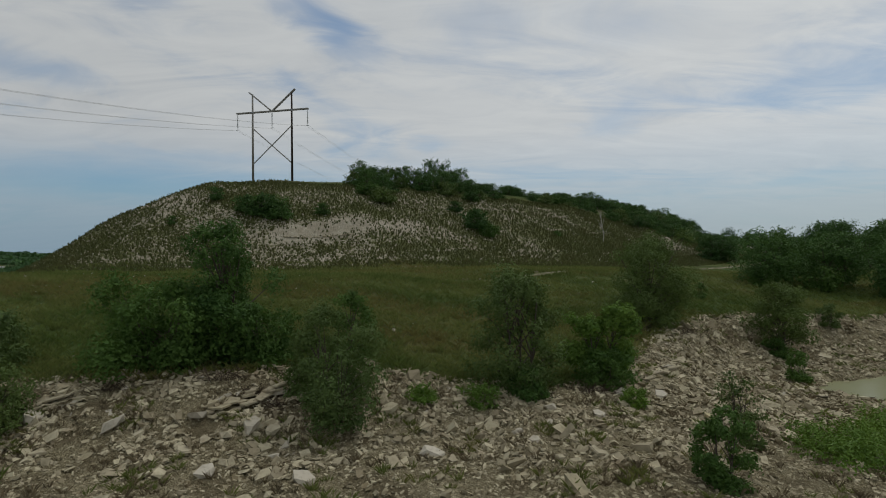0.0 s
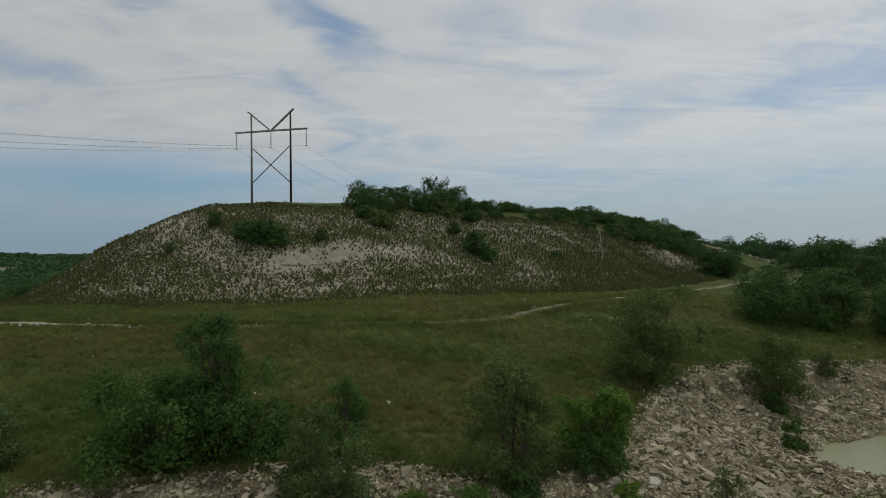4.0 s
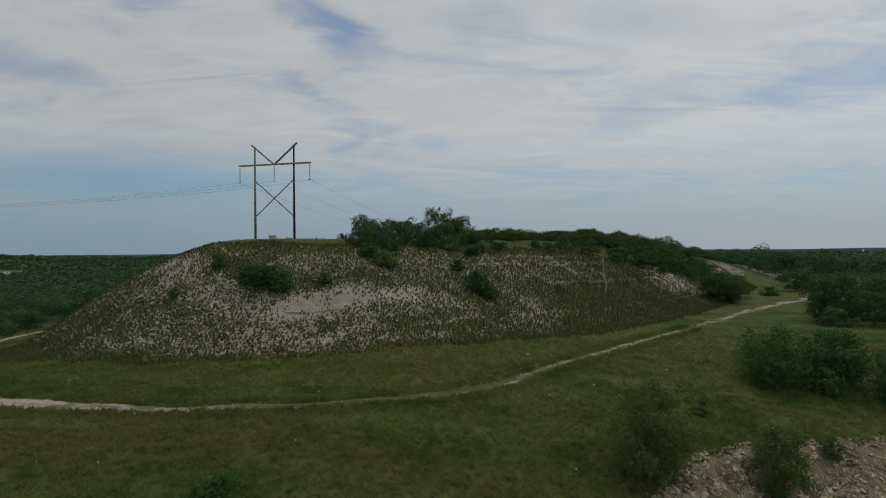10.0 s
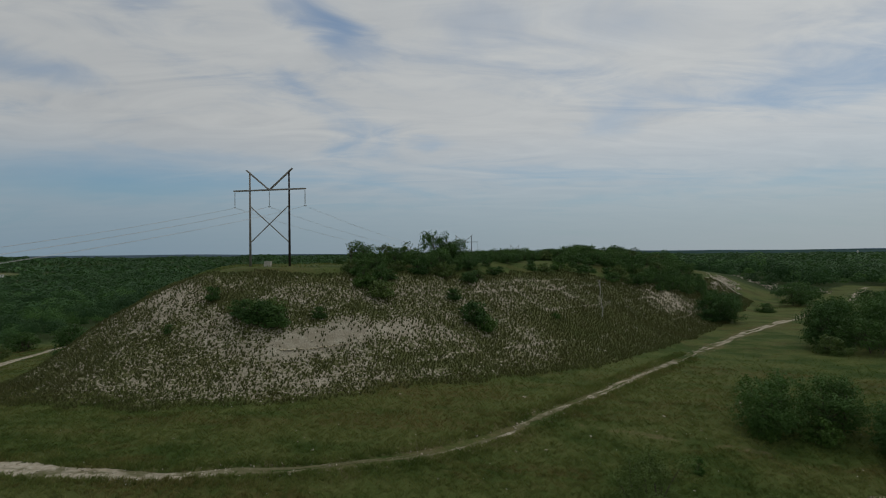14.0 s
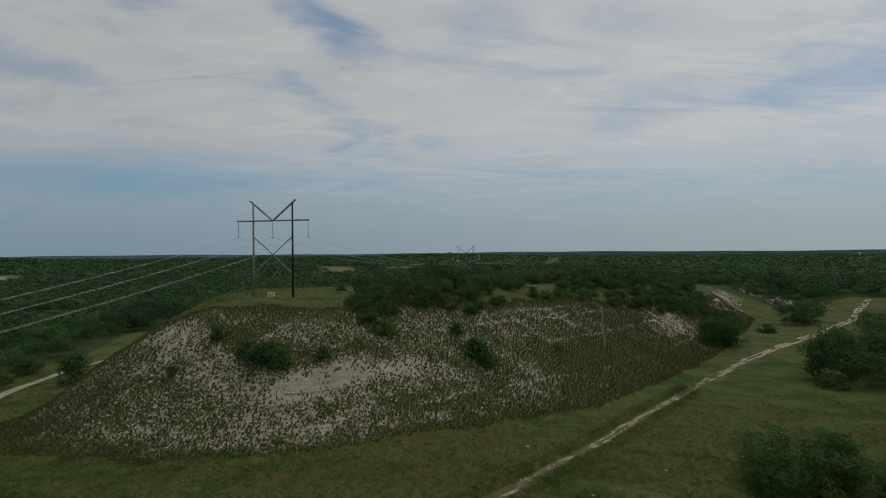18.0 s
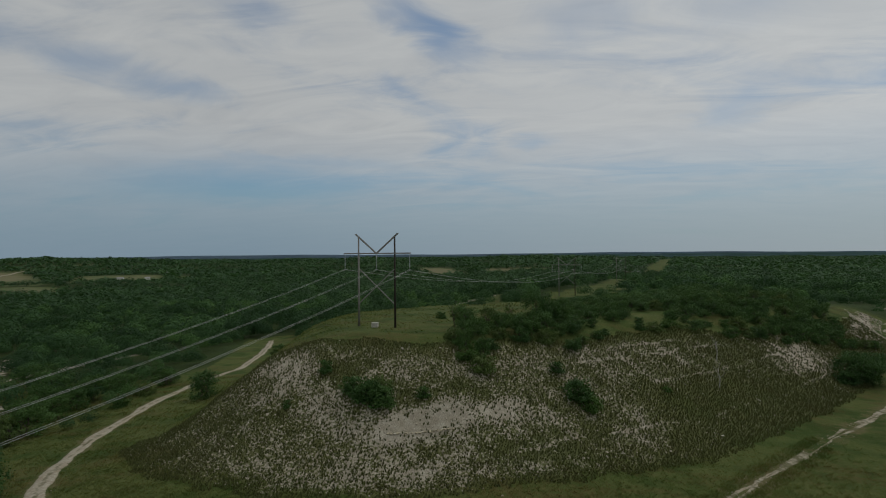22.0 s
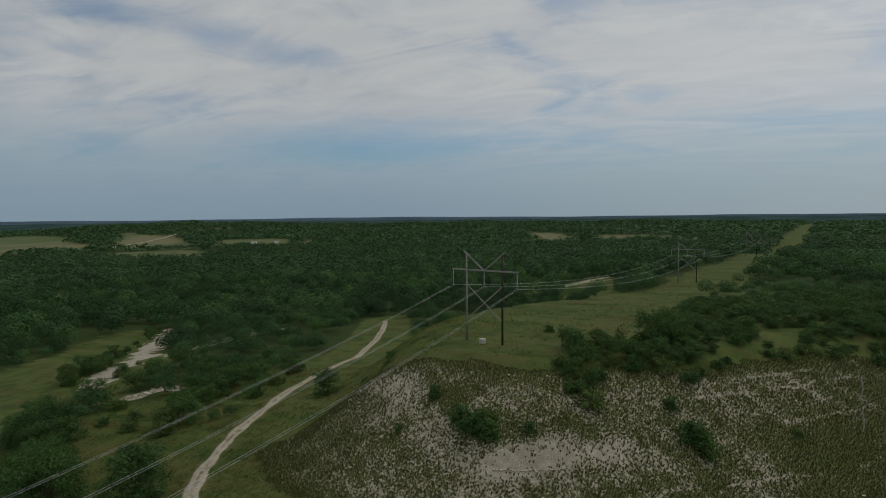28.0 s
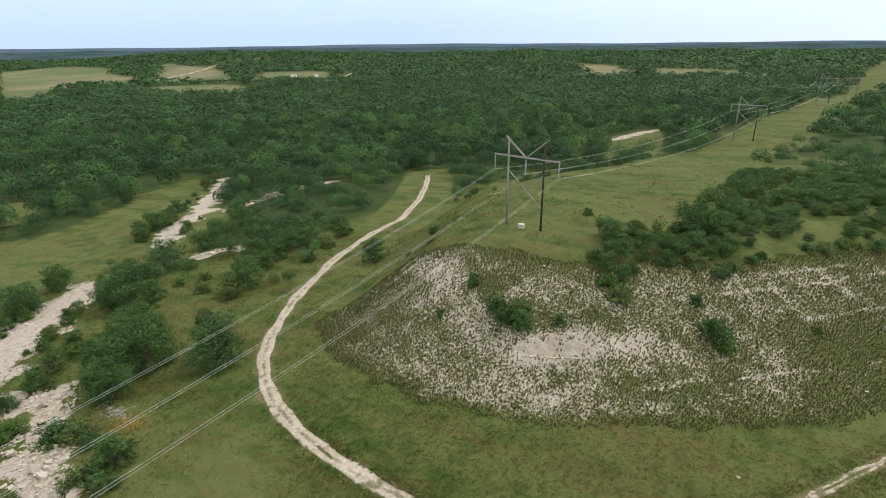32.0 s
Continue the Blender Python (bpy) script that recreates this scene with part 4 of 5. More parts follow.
# the young trees and bushes along the quarry's rim
NEAR = [
    ("bush", -10.5, 19.7, 3.3, 4.2, 0.0, 13000, 0.095, LEAF_OAK, 5, 0.0, 18, "dense dark green bush on the quarry rim"),
    ("tree", -7.65, 20.2, 5.3, 3.0, 0.0, 13000, 0.085, LEAF_OAK, 4, 0.0, 24, "young dark green oak rising from rim scrub"),
    ("bush", -6.5, 20.2, 2.3, 2.4, 0.0, 4500, 0.09, LEAF_OAK, 3, 0.0, 12, "low leafy bush beside the young oak"),
    ("bush", -16.0, 18.6, 2.0, 3.2, 0.0, 7500, 0.09, LEAF_GREY, 5, 0.0, 16, "rounded grey-green bush above the rock ledge"),
    ("bush", -3.7, 17.9, 3.2, 2.7, 0.0, 8500, 0.075, LEAF_GREY, 4, 0.0, 14, "slender feathery bush growing from broken rock"),
    ("bush", -3.3, 16.3, 2.4, 2.3, 0.0, 4200, 0.07, LEAF_GREY, 5, 0.0, 13, "feathery green bush low on the rubble bank"),
    ("bush", -13.2, 15.6, 1.9, 2.4, 0.0, 5000, 0.075, LEAF_GREY, 5, 0.0, 16, "rounded green bush spilling down the bank"),
    ("bush", -3.6, 20.9, 2.7, 1.9, 0.0, 3800, 0.08, LEAF_OAK, 2, 0.0, 12, "small dark sapling behind the feathery bush"),
    ("tree", 2.8, 20.4, 4.6, 3.1, 0.0, 8000, 0.09, LEAF_GREY, 3, 0.02, 19, "slim young tree with loose leafy boughs"),
    ("bush", 3.0, 19.5, 1.1, 1.5, 0.0, 1500, 0.08, LEAF_OAK, 3, 0.0, 8, "low shrub at the foot of the slim tree"),
    ("tree", 6.6, 22.8, 3.3, 2.8, 0.05, 7000, 0.105, LEAF_BRIGHT, 2, 0.0, 12, "bright green young tree with broad leaves"),
    ("bush", 6.4, 22.0, 1.5, 2.2, 0.0, 3000, 0.085, LEAF_OAK, 4, 0.0, 9, "dark scrub beneath the bright green tree"),
    ("tree", 12.7, 33.8, 5.8, 5.0, 0.0, 15000, 0.1, LEAF_GREY, 5, 0.0, 22, "broad grey-green bushy tree behind the quarry"),
    ("tree", 21.8, 35.8, 4.6, 3.8, 0.15, 7000, 0.1, LEAF_GREY, 3, 0.0, 18, "pale feathery tree standing on rubble"),
    ("bush", 21.2, 34.9, 1.4, 1.9, 0.0, 2200, 0.09, LEAF_OAK, 3, 0.0, 8, "dark shrub at the feathery tree's foot"),
    ("bush", 18.6, 28.7, 1.7, 1.4, 0.0, 2000, 0.085, LEAF_OAK, 3, 0.0, 9, "small dark bush beside the pond"),
    ("bush", 6.75, 13.2, 1.95, 1.2, 0.0, 5000, 0.065, LEAF_OAK, 4, 0.0, 14, "dark feathery bush among quarry stones"),
    ("bush", 7.1, 20.0, 0.8, 1.1, 0.0, 1300, 0.07, LEAF_BRIGHT, 3, 0.0, 6, "small bright shrub on the rubble slope"),
    ("bush", 10.5, 19.6, 1.8, 1.5, 0.0, 1300, 0.06, LEAF_GREY, 4, 0.0, 10, "sparse wispy bush among broken slabs"),
    ("bush", 9.3, 16.5, 1.2, 0.9, 0.0, 900, 0.06, LEAF_GREY, 3, 0.0, 7, "thin wispy shrub on the quarry floor"),
    ("bush", 12.4, 16.4, 0.75, 3.4, 0.0, 4200, 0.075, LEAF_BRIGHT, 8, 0.0, 20, "low bright green thicket on the quarry floor"),
    ("bush", 15.2, 18.2, 0.85, 3.2, 0.0, 4000, 0.075, LEAF_BRIGHT, 8, 0.0, 20, "low spreading thicket near the pond"),
    ("bush", 20.5, 43.5, 1.4, 1.1, 0.0, 900, 0.09, LEAF_OAK, 2, 0.0, 6, "small dark bush in open grass"),
    ("bush", 27.5, 38.8, 1.8, 1.6, 0.0, 1600, 0.09, LEAF_GREY, 3, 0.0, 8, "grey-green shrub above the pond"),
    ("bush", 1.2, 18.2, 0.7, 1.5, 0.0, 1300, 0.06, LEAF_BRIGHT, 5, 0.0, 9, "patch of fresh weeds on the rubble bank"),
    ("bush", -0.6, 18.0, 0.55, 1.2, 0.0, 1000, 0.06, LEAF_BRIGHT, 5, 0.0, 8, "patch of fresh weeds between slabs"),
]
for k, (name, x, y, tall, wide, bare, leaves, leaf, material, stems, lean, fill, label) in enumerate(NEAR):
    plant(name, tree_meshes(name, tall, wide, bare, int(leaves * 1.55), leaf * 0.8, material, 100 + k, stems, lean, fill, 0.02 if name == "bush" else 0.024), x, y, label, name, "young trees and bushes along the quarry rim")

# kinds that are planted again and again further off
KIND = {}
for k in range(5):
    KIND["oak", k] = tree_meshes("oak", 6.2, 6.4, 0.08, 4300, 0.19, LEAF_DEEP, 300 + k, 2, 0.02 * (k - 2), 20, 0.02)
for k in range(4):
    KIND["juniper", k] = tree_meshes("juniper", 5.2, 4.6, 0.03, 3200, 0.17, (LEAF_DEEP, LEAF_GREY)[k % 2], 320 + k, 3, 0.0, 16, 0.02)
for k in range(4):
    KIND["bush", k] = tree_meshes("scrub", 2.2, 3.0, 0.0, 2200, 0.13, (LEAF_DEEP, LEAF_OAK, LEAF_DEEP, LEAF_GREY)[k], 340 + k, 4, 0.0, 13, 0.02)
for k in range(4):
    KIND["great oak", k] = tree_meshes("great_oak", 8.4, 8.6, 0.02, 9000, 0.2, LEAF_DEEP, 380 + k, 3, 0.0, 30, 0.016)
KIND["snag", 0] = tree_meshes("snag", 5.6, 3.4, 0.35, 260, 0.25, LEAF_GREY, 360, 1, 0.05, 12, 0.022)

# (kind, x, y, scale, widen): trees that can be told apart on the hill, beside the track and in the valley
PLACED = [
    ("great oak", 31.2, 52.6, 0.64, 1.05), ("great oak", 37.5, 52, 0.62, 1.1), ("great oak", 42.5, 48.5, 0.66, 1.05), ("great oak", 47, 45.5, 0.62, 1.05), ("bush", 34.5, 50, 1, 1.1), ("bush", 29.6, 50.5, 0.8, 1.1),
    ("great oak", 66, 93, 0.95, 0.95), ("great oak", 72, 99, 1.0, 0.95), ("great oak", 78, 95, 0.95, 1), ("great oak", 84, 102, 1.05, 1), ("bush", 63, 88, 1.4, 1.2), ("oak", 70, 88, 0.9, 1.2),
    ("great oak", 63.5, 126.5, 0.8, 1.1), ("great oak", 66.5, 128.5, 0.76, 1.1), ("bush", 60.5, 124, 1.2, 1.2),
    ("bush", -24, 71.2, 1.3, 1.2), ("bush", -21.2, 70.6, 1.35, 1.1), ("bush", -26.2, 72.4, 1.05, 1.2), ("bush", -22.6, 72.8, 1.0, 1.2), ("bush", -16.2, 73, 0.75, 0.9), ("bush", -8.9, 80.4, 1.1, 1.3), ("bush", -11.5, 82, 0.9, 1.2), ("bush", 5.4, 82.4, 1.4, 1.25), ("bush", 6.6, 80.6, 1, 1.1), ("bush", -34.7, 69.8, 0.55, 0.8), ("bush", -31.5, 75.8, 0.9, 0.9), ("bush", 2, 86, 0.8, 1.1), ("bush", 19.5, 92, 0.5, 1),
    ("bush", -56, 96, 0.6, 1), ("bush", -48, 92, 0.6, 1.2), ("bush", -52, 101, 0.9, 1.2), ("bush", -20, 108, 0.7, 1.1),
    ("snag", -15.6, 96.5, 0.8, 1), ("oak", -13.5, 94.8, 0.72, 1.1), ("juniper", -9.5, 97.5, 0.75, 1.1), ("snag", -6.2, 99.5, 0.8, 1), ("oak", -0.3, 104.6, 1, 0.95), ("oak", 2.5, 107, 0.8, 1),
    ("great oak", -80, 42, 0.95, 0.95), ("great oak", -78.5, 48, 1.0, 0.95), ("great oak", -75.5, 39.5, 0.8, 0.95), ("great oak", -86, 48, 0.9, 0.95), ("great oak", -92, 54.5, 0.85, 1.0), ("great oak", -85, 54, 0.75, 0.9), ("great oak", -66.8, 52.2, 0.95, 1.05), ("bush", -72.5, 29.5, 1.3, 1.25), ("bush", -69.5, 31, 1.3, 1.1), ("bush", -66, 30.6, 0.9, 1.1), ("bush", -60.5, 29.4, 0.8, 1.2), ("bush", -58, 30.2, 0.7, 1.2), ("juniper", -90, 36.5, 0.8, 1.1), ("juniper", -93, 40.5, 0.7, 1.2), ("bush", -60, 25.5, 1.2, 1.1), ("bush", -97, 44, 1.2, 1.2), ("bush", -94, 47, 1.2, 1.2),
    ("great oak", -124.5, 51.5, 0.8, 1.05), ("oak", -132, 63.3, 1.0, 1.1), ("great oak", -112, 66, 0.85, 1.05), ("great oak", -107, 62, 0.85, 1.0), ("great oak", -116, 71, 0.8, 1.0), ("juniper", -103, 66, 1, 1.2), ("bush", -114, 55, 0.9, 1.1),
    ("juniper", -87.8, 75.5, 1.0, 1.2), ("oak", -89, 80, 1.0, 1.15), ("oak", -93, 90, 0.76, 1.14), ("oak", -96, 97, 0.83, 1.14), ("oak", -97, 87, 0.65, 1.14), ("bush", -96.8, 74.4, 1.1, 1.2), ("bush", -105.4, 75.3, 0.8, 1.2), ("bush", -102, 80, 0.9, 1.1), ("bush", -99.2, 64.9, 0.4, 1),
    ("juniper", -69.5, 102.6, 1.1, 1.16), ("bush", -84, 63, 0.6, 1), ("bush", -71, 58, 0.3, 1), ("oak", -98, 104, 0.91, 1.16), ("oak", -103, 96, 0.84, 1.16), ("oak", -107, 104, 0.91, 1.27), ("oak", -99, 112, 0.65, 1.23), ("oak", -93, 108, 0.8, 1.3), ("juniper", -90, 118, 0.8, 1.3), ("oak", -97, 124, 0.61, 1.33), ("oak", -106, 119, 0.68, 1.33), ("bush", -86, 98, 1.2, 1), ("bush", -88, 108, 1.2, 1.1),
    ("oak", -126, 88, 0.84, 1.27), ("oak", -122, 97, 0.84, 1.27), ("oak", -126, 106, 0.91, 1.27), ("oak", -116, 111, 0.91, 1.27), ("oak", -128, 119, 0.91, 1.27), ("bush", -112, 84, 1.1, 1.2), ("bush", -118, 80, 1.2, 1.2),
    ("bush", -100, 48, 1.2, 1.1), ("bush", -80, 27.5, 1.1, 1.2), ("oak", -109, 30, 1.0, 1.2),
    ("bush", 95, 118, 1.3, 1.2), ("oak", 108, 134, 1.1, 1.2), ("oak", 101, 126, 1, 1.2), ("bush", 88, 148, 1.2, 1.3), ("oak", 106, 163, 1, 1.3), ("oak", 113, 170, 1.1, 1.3),
]
rb = np.random.RandomState(33)
for k in range(34):
    u = rb.uniform(0, 1)
    q = np.array((OUTCROP_B, OUTCROP_F)[k % 2])
    i = min(int(u * (len(q) - 1)), len(q) - 2)
    c = q[i] + (q[i + 1] - q[i]) * (u * (len(q) - 1) - i)
    side = rb.choice((-1, 1)) * rb.uniform(4.2, 7)
    PLACED.append((("bush", "bush", "juniper")[rb.randint(3)], c[0] + side * 0.5, c[1] + side * 0.85, rb.uniform(0.4, 0.85), 1.15))
for k in range(26):
    q = np.array(OUTCROP_A)
    i = rb.randint(len(q) - 1)
    c = q[i] + (q[i + 1] - q[i]) * rb.uniform()
    side = -rb.uniform(5, 10) if k < 16 else rb.choice((-1, 1)) * rb.uniform(3.4, 5.0)
    PLACED.append((("bush", "oak", "juniper")[rb.randint(3)], c[0] + side * 0.8, c[1] + side * 0.5, rb.uniform(0.6, 1.1) * (1.0 if k < 16 else 0.6), 1.15))
WORDS = {"oak": ("tree", "rounded dark green oak with a dense crown"), "juniper": ("tree", "bushy dark juniper branching near the ground"), "great oak": ("tree", "spreading dark green oak with boughs near the ground"), "bush": ("bush", "low rounded scrub bush in the grass"), "snag": ("tree", "gnarled half-bare tree on the hill crest")}
rt = np.random.RandomState(11)


def plant_kind(kind, x, y, scale, widen=1.0, group="scattered trees and scrub", low=1.0):
    n = {"oak": 5, "juniper": 4, "bush": 4, "snag": 1, "great oak": 4}[kind]
    cat, label = WORDS[kind]
    plant(cat, KIND[kind, rt.randint(n)], x, y, label, cat, group, rt.uniform(0, 6.28), scale * low, 0.1, widen / math.sqrt(low))


for kind, x, y, scale, widen in PLACED:
    plant_kind(kind, x, y, scale, widen)

# woodland on the hill's back, tree by tree where it is near
spots = []
cand = np.stack([rt.uniform(-18, 105, 14000), rt.uniform(82, 178, 14000)], 1)
depth = inside(cand[:, 0], cand[:, 1], HILL_WOOD)
keep = (depth > 0) & (along(cand[:, 0], cand[:, 1], OUTCROP_G)[0] > 7) & (lumps(cand[:, 0], cand[:, 1], 13, 57) > -0.6) & (inside(cand[:, 0], cand[:, 1], GLADE) < 0)
for x, y, d in zip(cand[keep, 0], cand[keep, 1], depth[keep]):
    if len(spots) == 290 or any((x - a) ** 2 + (y - b) ** 2 < (3.7 if d > 9 else 2.7) ** 2 for a, b in spots):
        continue
    spots.append((x, y))
    edge = d < 4
    kind = "bush" if edge and rt.uniform() < 0.65 else ("juniper" if rt.uniform() < 0.35 else "oak")
    plant_kind(kind, x, y, rt.uniform(0.45 + 0.2 * (d > 9), 0.66 + 0.45 * min(1.0, max(0.0, (d - 7) / 18))) if kind != "bush" else rt.uniform(0.7, 1.25), rt.uniform(1.0, 1.25), "wood on the back of the hill", 0.64 if 2 < x < 36 else 0.86 if x > 36 else 1.0)


def crowns(name, spots, tall, wide, count, leaf, seed, label):
    """Far woodland in one mesh: every crown is a dome of leafy sprays of its own size and hue."""
    r = np.random.RandomState(seed)
    n = len(spots)
    size = r.uniform(0.6, 1.4, n) ** 1.1
    size = size * (1 - 0.42 * smooth(260, 170, np.hypot(spots[:, 0], spots[:, 1])) * (spots[:, 0] < -60))
    size = size * (1 - 0.45 * (spots[:, 0] > -75) * (spots[:, 0] < 10) * smooth(240, 200, spots[:, 1]))
    size = size * (1 - 0.45 * (spots[:, 0] > 10) * (spots[:, 0] < 150) * smooth(340, 260, spots[:, 1]))
    z = height(spots[:, 0], spots[:, 1])
    d = unit(r.normal(size=(n, count, 3)))
    d[:, :, 2] = np.abs(d[:, :, 2]) * 1.1 - 0.22
    d = unit(d)
    # each crown is lobed: push the sprays out along a few random ways
    lob = unit(r.normal(size=(n, 4, 3)) + np.array([0, 0, 0.5]))
    bulge = np.einsum("nck,nlk->ncl", d, lob).max(2)
    rad = (0.7 + 0.34 * np.clip(bulge, 0, 1) ** 3) * np.where(r.uniform(size=(n, count)) < 0.25, r.uniform(0.35, 0.9, (n, count)), r.uniform(0.88, 1.05, (n, count)))
    ell = np.stack([np.full(n, wide / 2), np.full(n, wide / 2), tall * r.uniform(0.42, 0.58, n)], 1) * size[:, None]
    p = d * rad[:, :, None] * ell[:, None, :]
    base = np.stack([spots[:, 0], spots[:, 1], z + ell[:, 2] * 0.72 + r.uniform(-1.0, 1.6, n) * size], 1)
    p = p + base[:, None, :]
    far = leaf > 1.5
    nrm = unit(d * (0.5 if far else 1.0) + 0.22 * r.normal(size=(n, count, 3)) + np.array([0, 0, 0.5 if far else 0.12]))
    v, fs = leaf_quads(p.reshape(-1, 3), nrm.reshape(-1, 3), np.repeat(size, count) * leaf, r, 1.35)
    if far:
        v, fs = v.reshape(-1, 4, 3)[:, :3].reshape(-1, 3), np.arange(3 * n * count).reshape(-1, 3)
    me = fast_mesh(name, v, fs, LEAF_FAR)
    patch = 0.16 * lumps(spots[:, 0], spots[:, 1], 70, 51) + 0.1 * lumps(spots[:, 0], spots[:, 1], 260, 52)
    hue = np.repeat(np.clip(r.normal(0.4, 0.1 if far else 0.3, n) + patch, 0, 1), count * fs.shape[1]).astype(np.float32)
    me.attributes.new("hue", "FLOAT", "POINT").data.foreach_set("value", hue)
    return tagged(new(name, me), label, "woodland", kind="stuff")


def scatter(r, lo, hi, cell, az_lo=-72, az_hi=46):
    """Jittered places in a wedge, with the open ground left out."""
    n = int((radians(az_hi) - radians(az_lo)) / 2 * (hi * hi - lo * lo) / (cell * cell))
    d = np.sqrt(r.uniform(lo * lo, hi * hi, n))
    a = np.radians(r.uniform(az_lo, az_hi, n))
    p = np.stack([d * np.sin(a), d * np.cos(a)], 1)
    p = np.round(p / cell) * cell + r.uniform(-0.42, 0.42, (n, 2)) * cell
    key = np.unique(np.round(p / (cell * 0.8)).astype(int), axis=0, return_index=True)[1]
    p = p[np.sort(key)]
    keep = ~open_ground(p[:, 0], p[:, 1])
    near_hill = (inside(p[:, 0], p[:, 1], HILL_WOOD) > 0) & (p[:, 1] < 178) & (p[:, 0] < 105)
    return p[keep & ~near_hill]


rf = np.random.RandomState(5)
crowns("woodland", scatter(rf, 95, 260, 6.4), 7.6, 8.2, 720, 0.33, 21, "dense green oak woodland filling the valley")
crowns("woodland", scatter(rf, 260, 520, 7.2), 7.8, 9.0, 230, 0.62, 22, "dense green oak woodland further down the valley")
crowns("woodland", scatter(rf, 520, 1050, 8.6), 7.8, 11, 50, 2.0, 23, "dark green woodland rolling into the distance")
crowns("woodland", scatter(rf, 1050, 2900, 14.0), 7.5, 18, 12, 5.5, 24, "dark far woodland towards the horizon")


# ---------- stones, slabs, grass ----------
def slope_at(px, py):
    e = 0.3
    nx, ny = -(height(px + e, py) - height(px - e, py)) / (2 * e), -(height(px, py + e) - height(px, py - e)) / (2 * e)
    return unit(np.stack([nx, ny, np.ones(len(px))], 1))


BOX = np.array([(-1, -1, -1), (1, -1, -1), (1, 1, -1), (-1, 1, -1), (-1, -1, 1), (1, -1, 1), (1, 1, 1), (-1, 1, 1)], float)
BOX_F = np.array([(0, 3, 2, 1), (4, 5, 6, 7), (0, 1, 5, 4), (1, 2, 6, 5), (2, 3, 7, 6), (3, 0, 4, 7)])


def stones(name, spots, size, flat, material, seed, label, tilt=0.35, rise=0.5):
    """Loose angular stones, each a skewed block of its own size, bedded in the slope; joined in one mesh."""
    r = np.random.RandomState(seed)
    n = len(spots)
    size = np.asarray(size)
    ext = np.stack([size * r.uniform(0.7, 1.3, n), size * r.uniform(0.45, 1.0, n), size * flat * r.uniform(0.5, 1.4, n)], 1) / 2
    v = BOX[None] * (1 + r.uniform(-0.8, 0.15, (n, 8, 3)) * np.array([1, 1, 0.5]))
    v = v * ext[:, None, :]
    up = unit(slope_at(spots[:, 0], spots[:, 1]) + tilt * r.normal(size=(n, 3)))
    a = unit(np.cross(up, r.normal(size=(n, 3))))
    b = np.cross(up, a)
    w = v[:, :, 0:1] * a[:, None] + v[:, :, 1:2] * b[:, None] + v[:, :, 2:3] * up[:, None]
    base = np.stack([spots[:, 0], spots[:, 1], height(spots[:, 0], spots[:, 1])], 1) + up * (ext[:, 2:3] * rise)
    w = w + base[:, None]
    fs = (BOX_F[None] + (np.arange(n) * 8)[:, None, None]).reshape(-1, 4)
    return tagged(new(name, fast_mesh(name, w.reshape(-1, 3), fs, material)), label, "stones", kind="stuff")


def tufts(name, spots, tall, blades, material, seed, label, spread=0.5, thick=0.05):
    """Clumps of grass: each a spray of narrow bent blades."""
    r = np.random.RandomState(seed)
    n = len(spots)
    z = height(spots[:, 0], spots[:, 1]) - 0.03
    a = r.uniform(0, 6.283, (n, blades))
    out = np.stack([np.cos(a), np.sin(a)], -1)
    h = np.asarray(tall)[:, None] * r.uniform(0.55, 1.2, (n, blades))
    foot = spots[:, None, :] + out * (h * 0.15)[:, :, None]
    tip = spots[:, None, :] + out * (h * spread * r.uniform(0.5, 1.3, (n, blades)))[:, :, None]
    side = np.stack([-out[..., 1], out[..., 0]], -1) * thick
    zz = np.broadcast_to(z[:, None], (n, blades))
    p0 = np.concatenate([foot - side, zz[..., None]], -1)
    p1 = np.concatenate([foot + side, zz[..., None]], -1)
    mid = (foot + tip) / 2
    p2 = np.concatenate([mid + side * 0.7, (zz + h * 0.7)[..., None]], -1)
    p3 = np.concatenate([tip, (zz + h)[..., None]], -1)
    v = np.stack([p0, p1, p2, p3], 2).reshape(-1, 3)
    return tagged(new(name, fast_mesh(name, v, np.arange(n * blades * 4).reshape(-1, 4), material)), label, "grass", kind="stuff")


rs = np.random.RandomState(77)


def pick(n, x0, x1, y0, y1, weight):
    """n random places in a box, kept by the weight that a function gives them."""
    out = []
    total = 0
    while total < n:
        p = np.stack([rs.uniform(x0, x1, n * 2), rs.uniform(y0, y1, n * 2)], 1)
        k = p[rs.uniform(0, 1, len(p)) < weight(p[:, 0], p[:, 1])]
        out.append(k)
        total += len(k)
    return np.concatenate(out)[:n]


def in_view(px, py, margin=3.0):
    return (np.abs(px) < 0.86 * py + margin)


def bank(px, py):
    q = inside(px, py, RIM)
    far = np.clip(26.0 / np.hypot(px, py + 4), 0.35, 1.2)
    pond = ((px - 27.2) / 7.4) ** 2 + ((py - 27.7) / 3.6) ** 2 > 1
    return ((q > -0.7) & in_view(px, py) & pond) * far * np.where(q < 6, 1.0, 0.6 + 0.4 * (lumps(px, py, 4, 61) > 0)) * (py > 10.5)


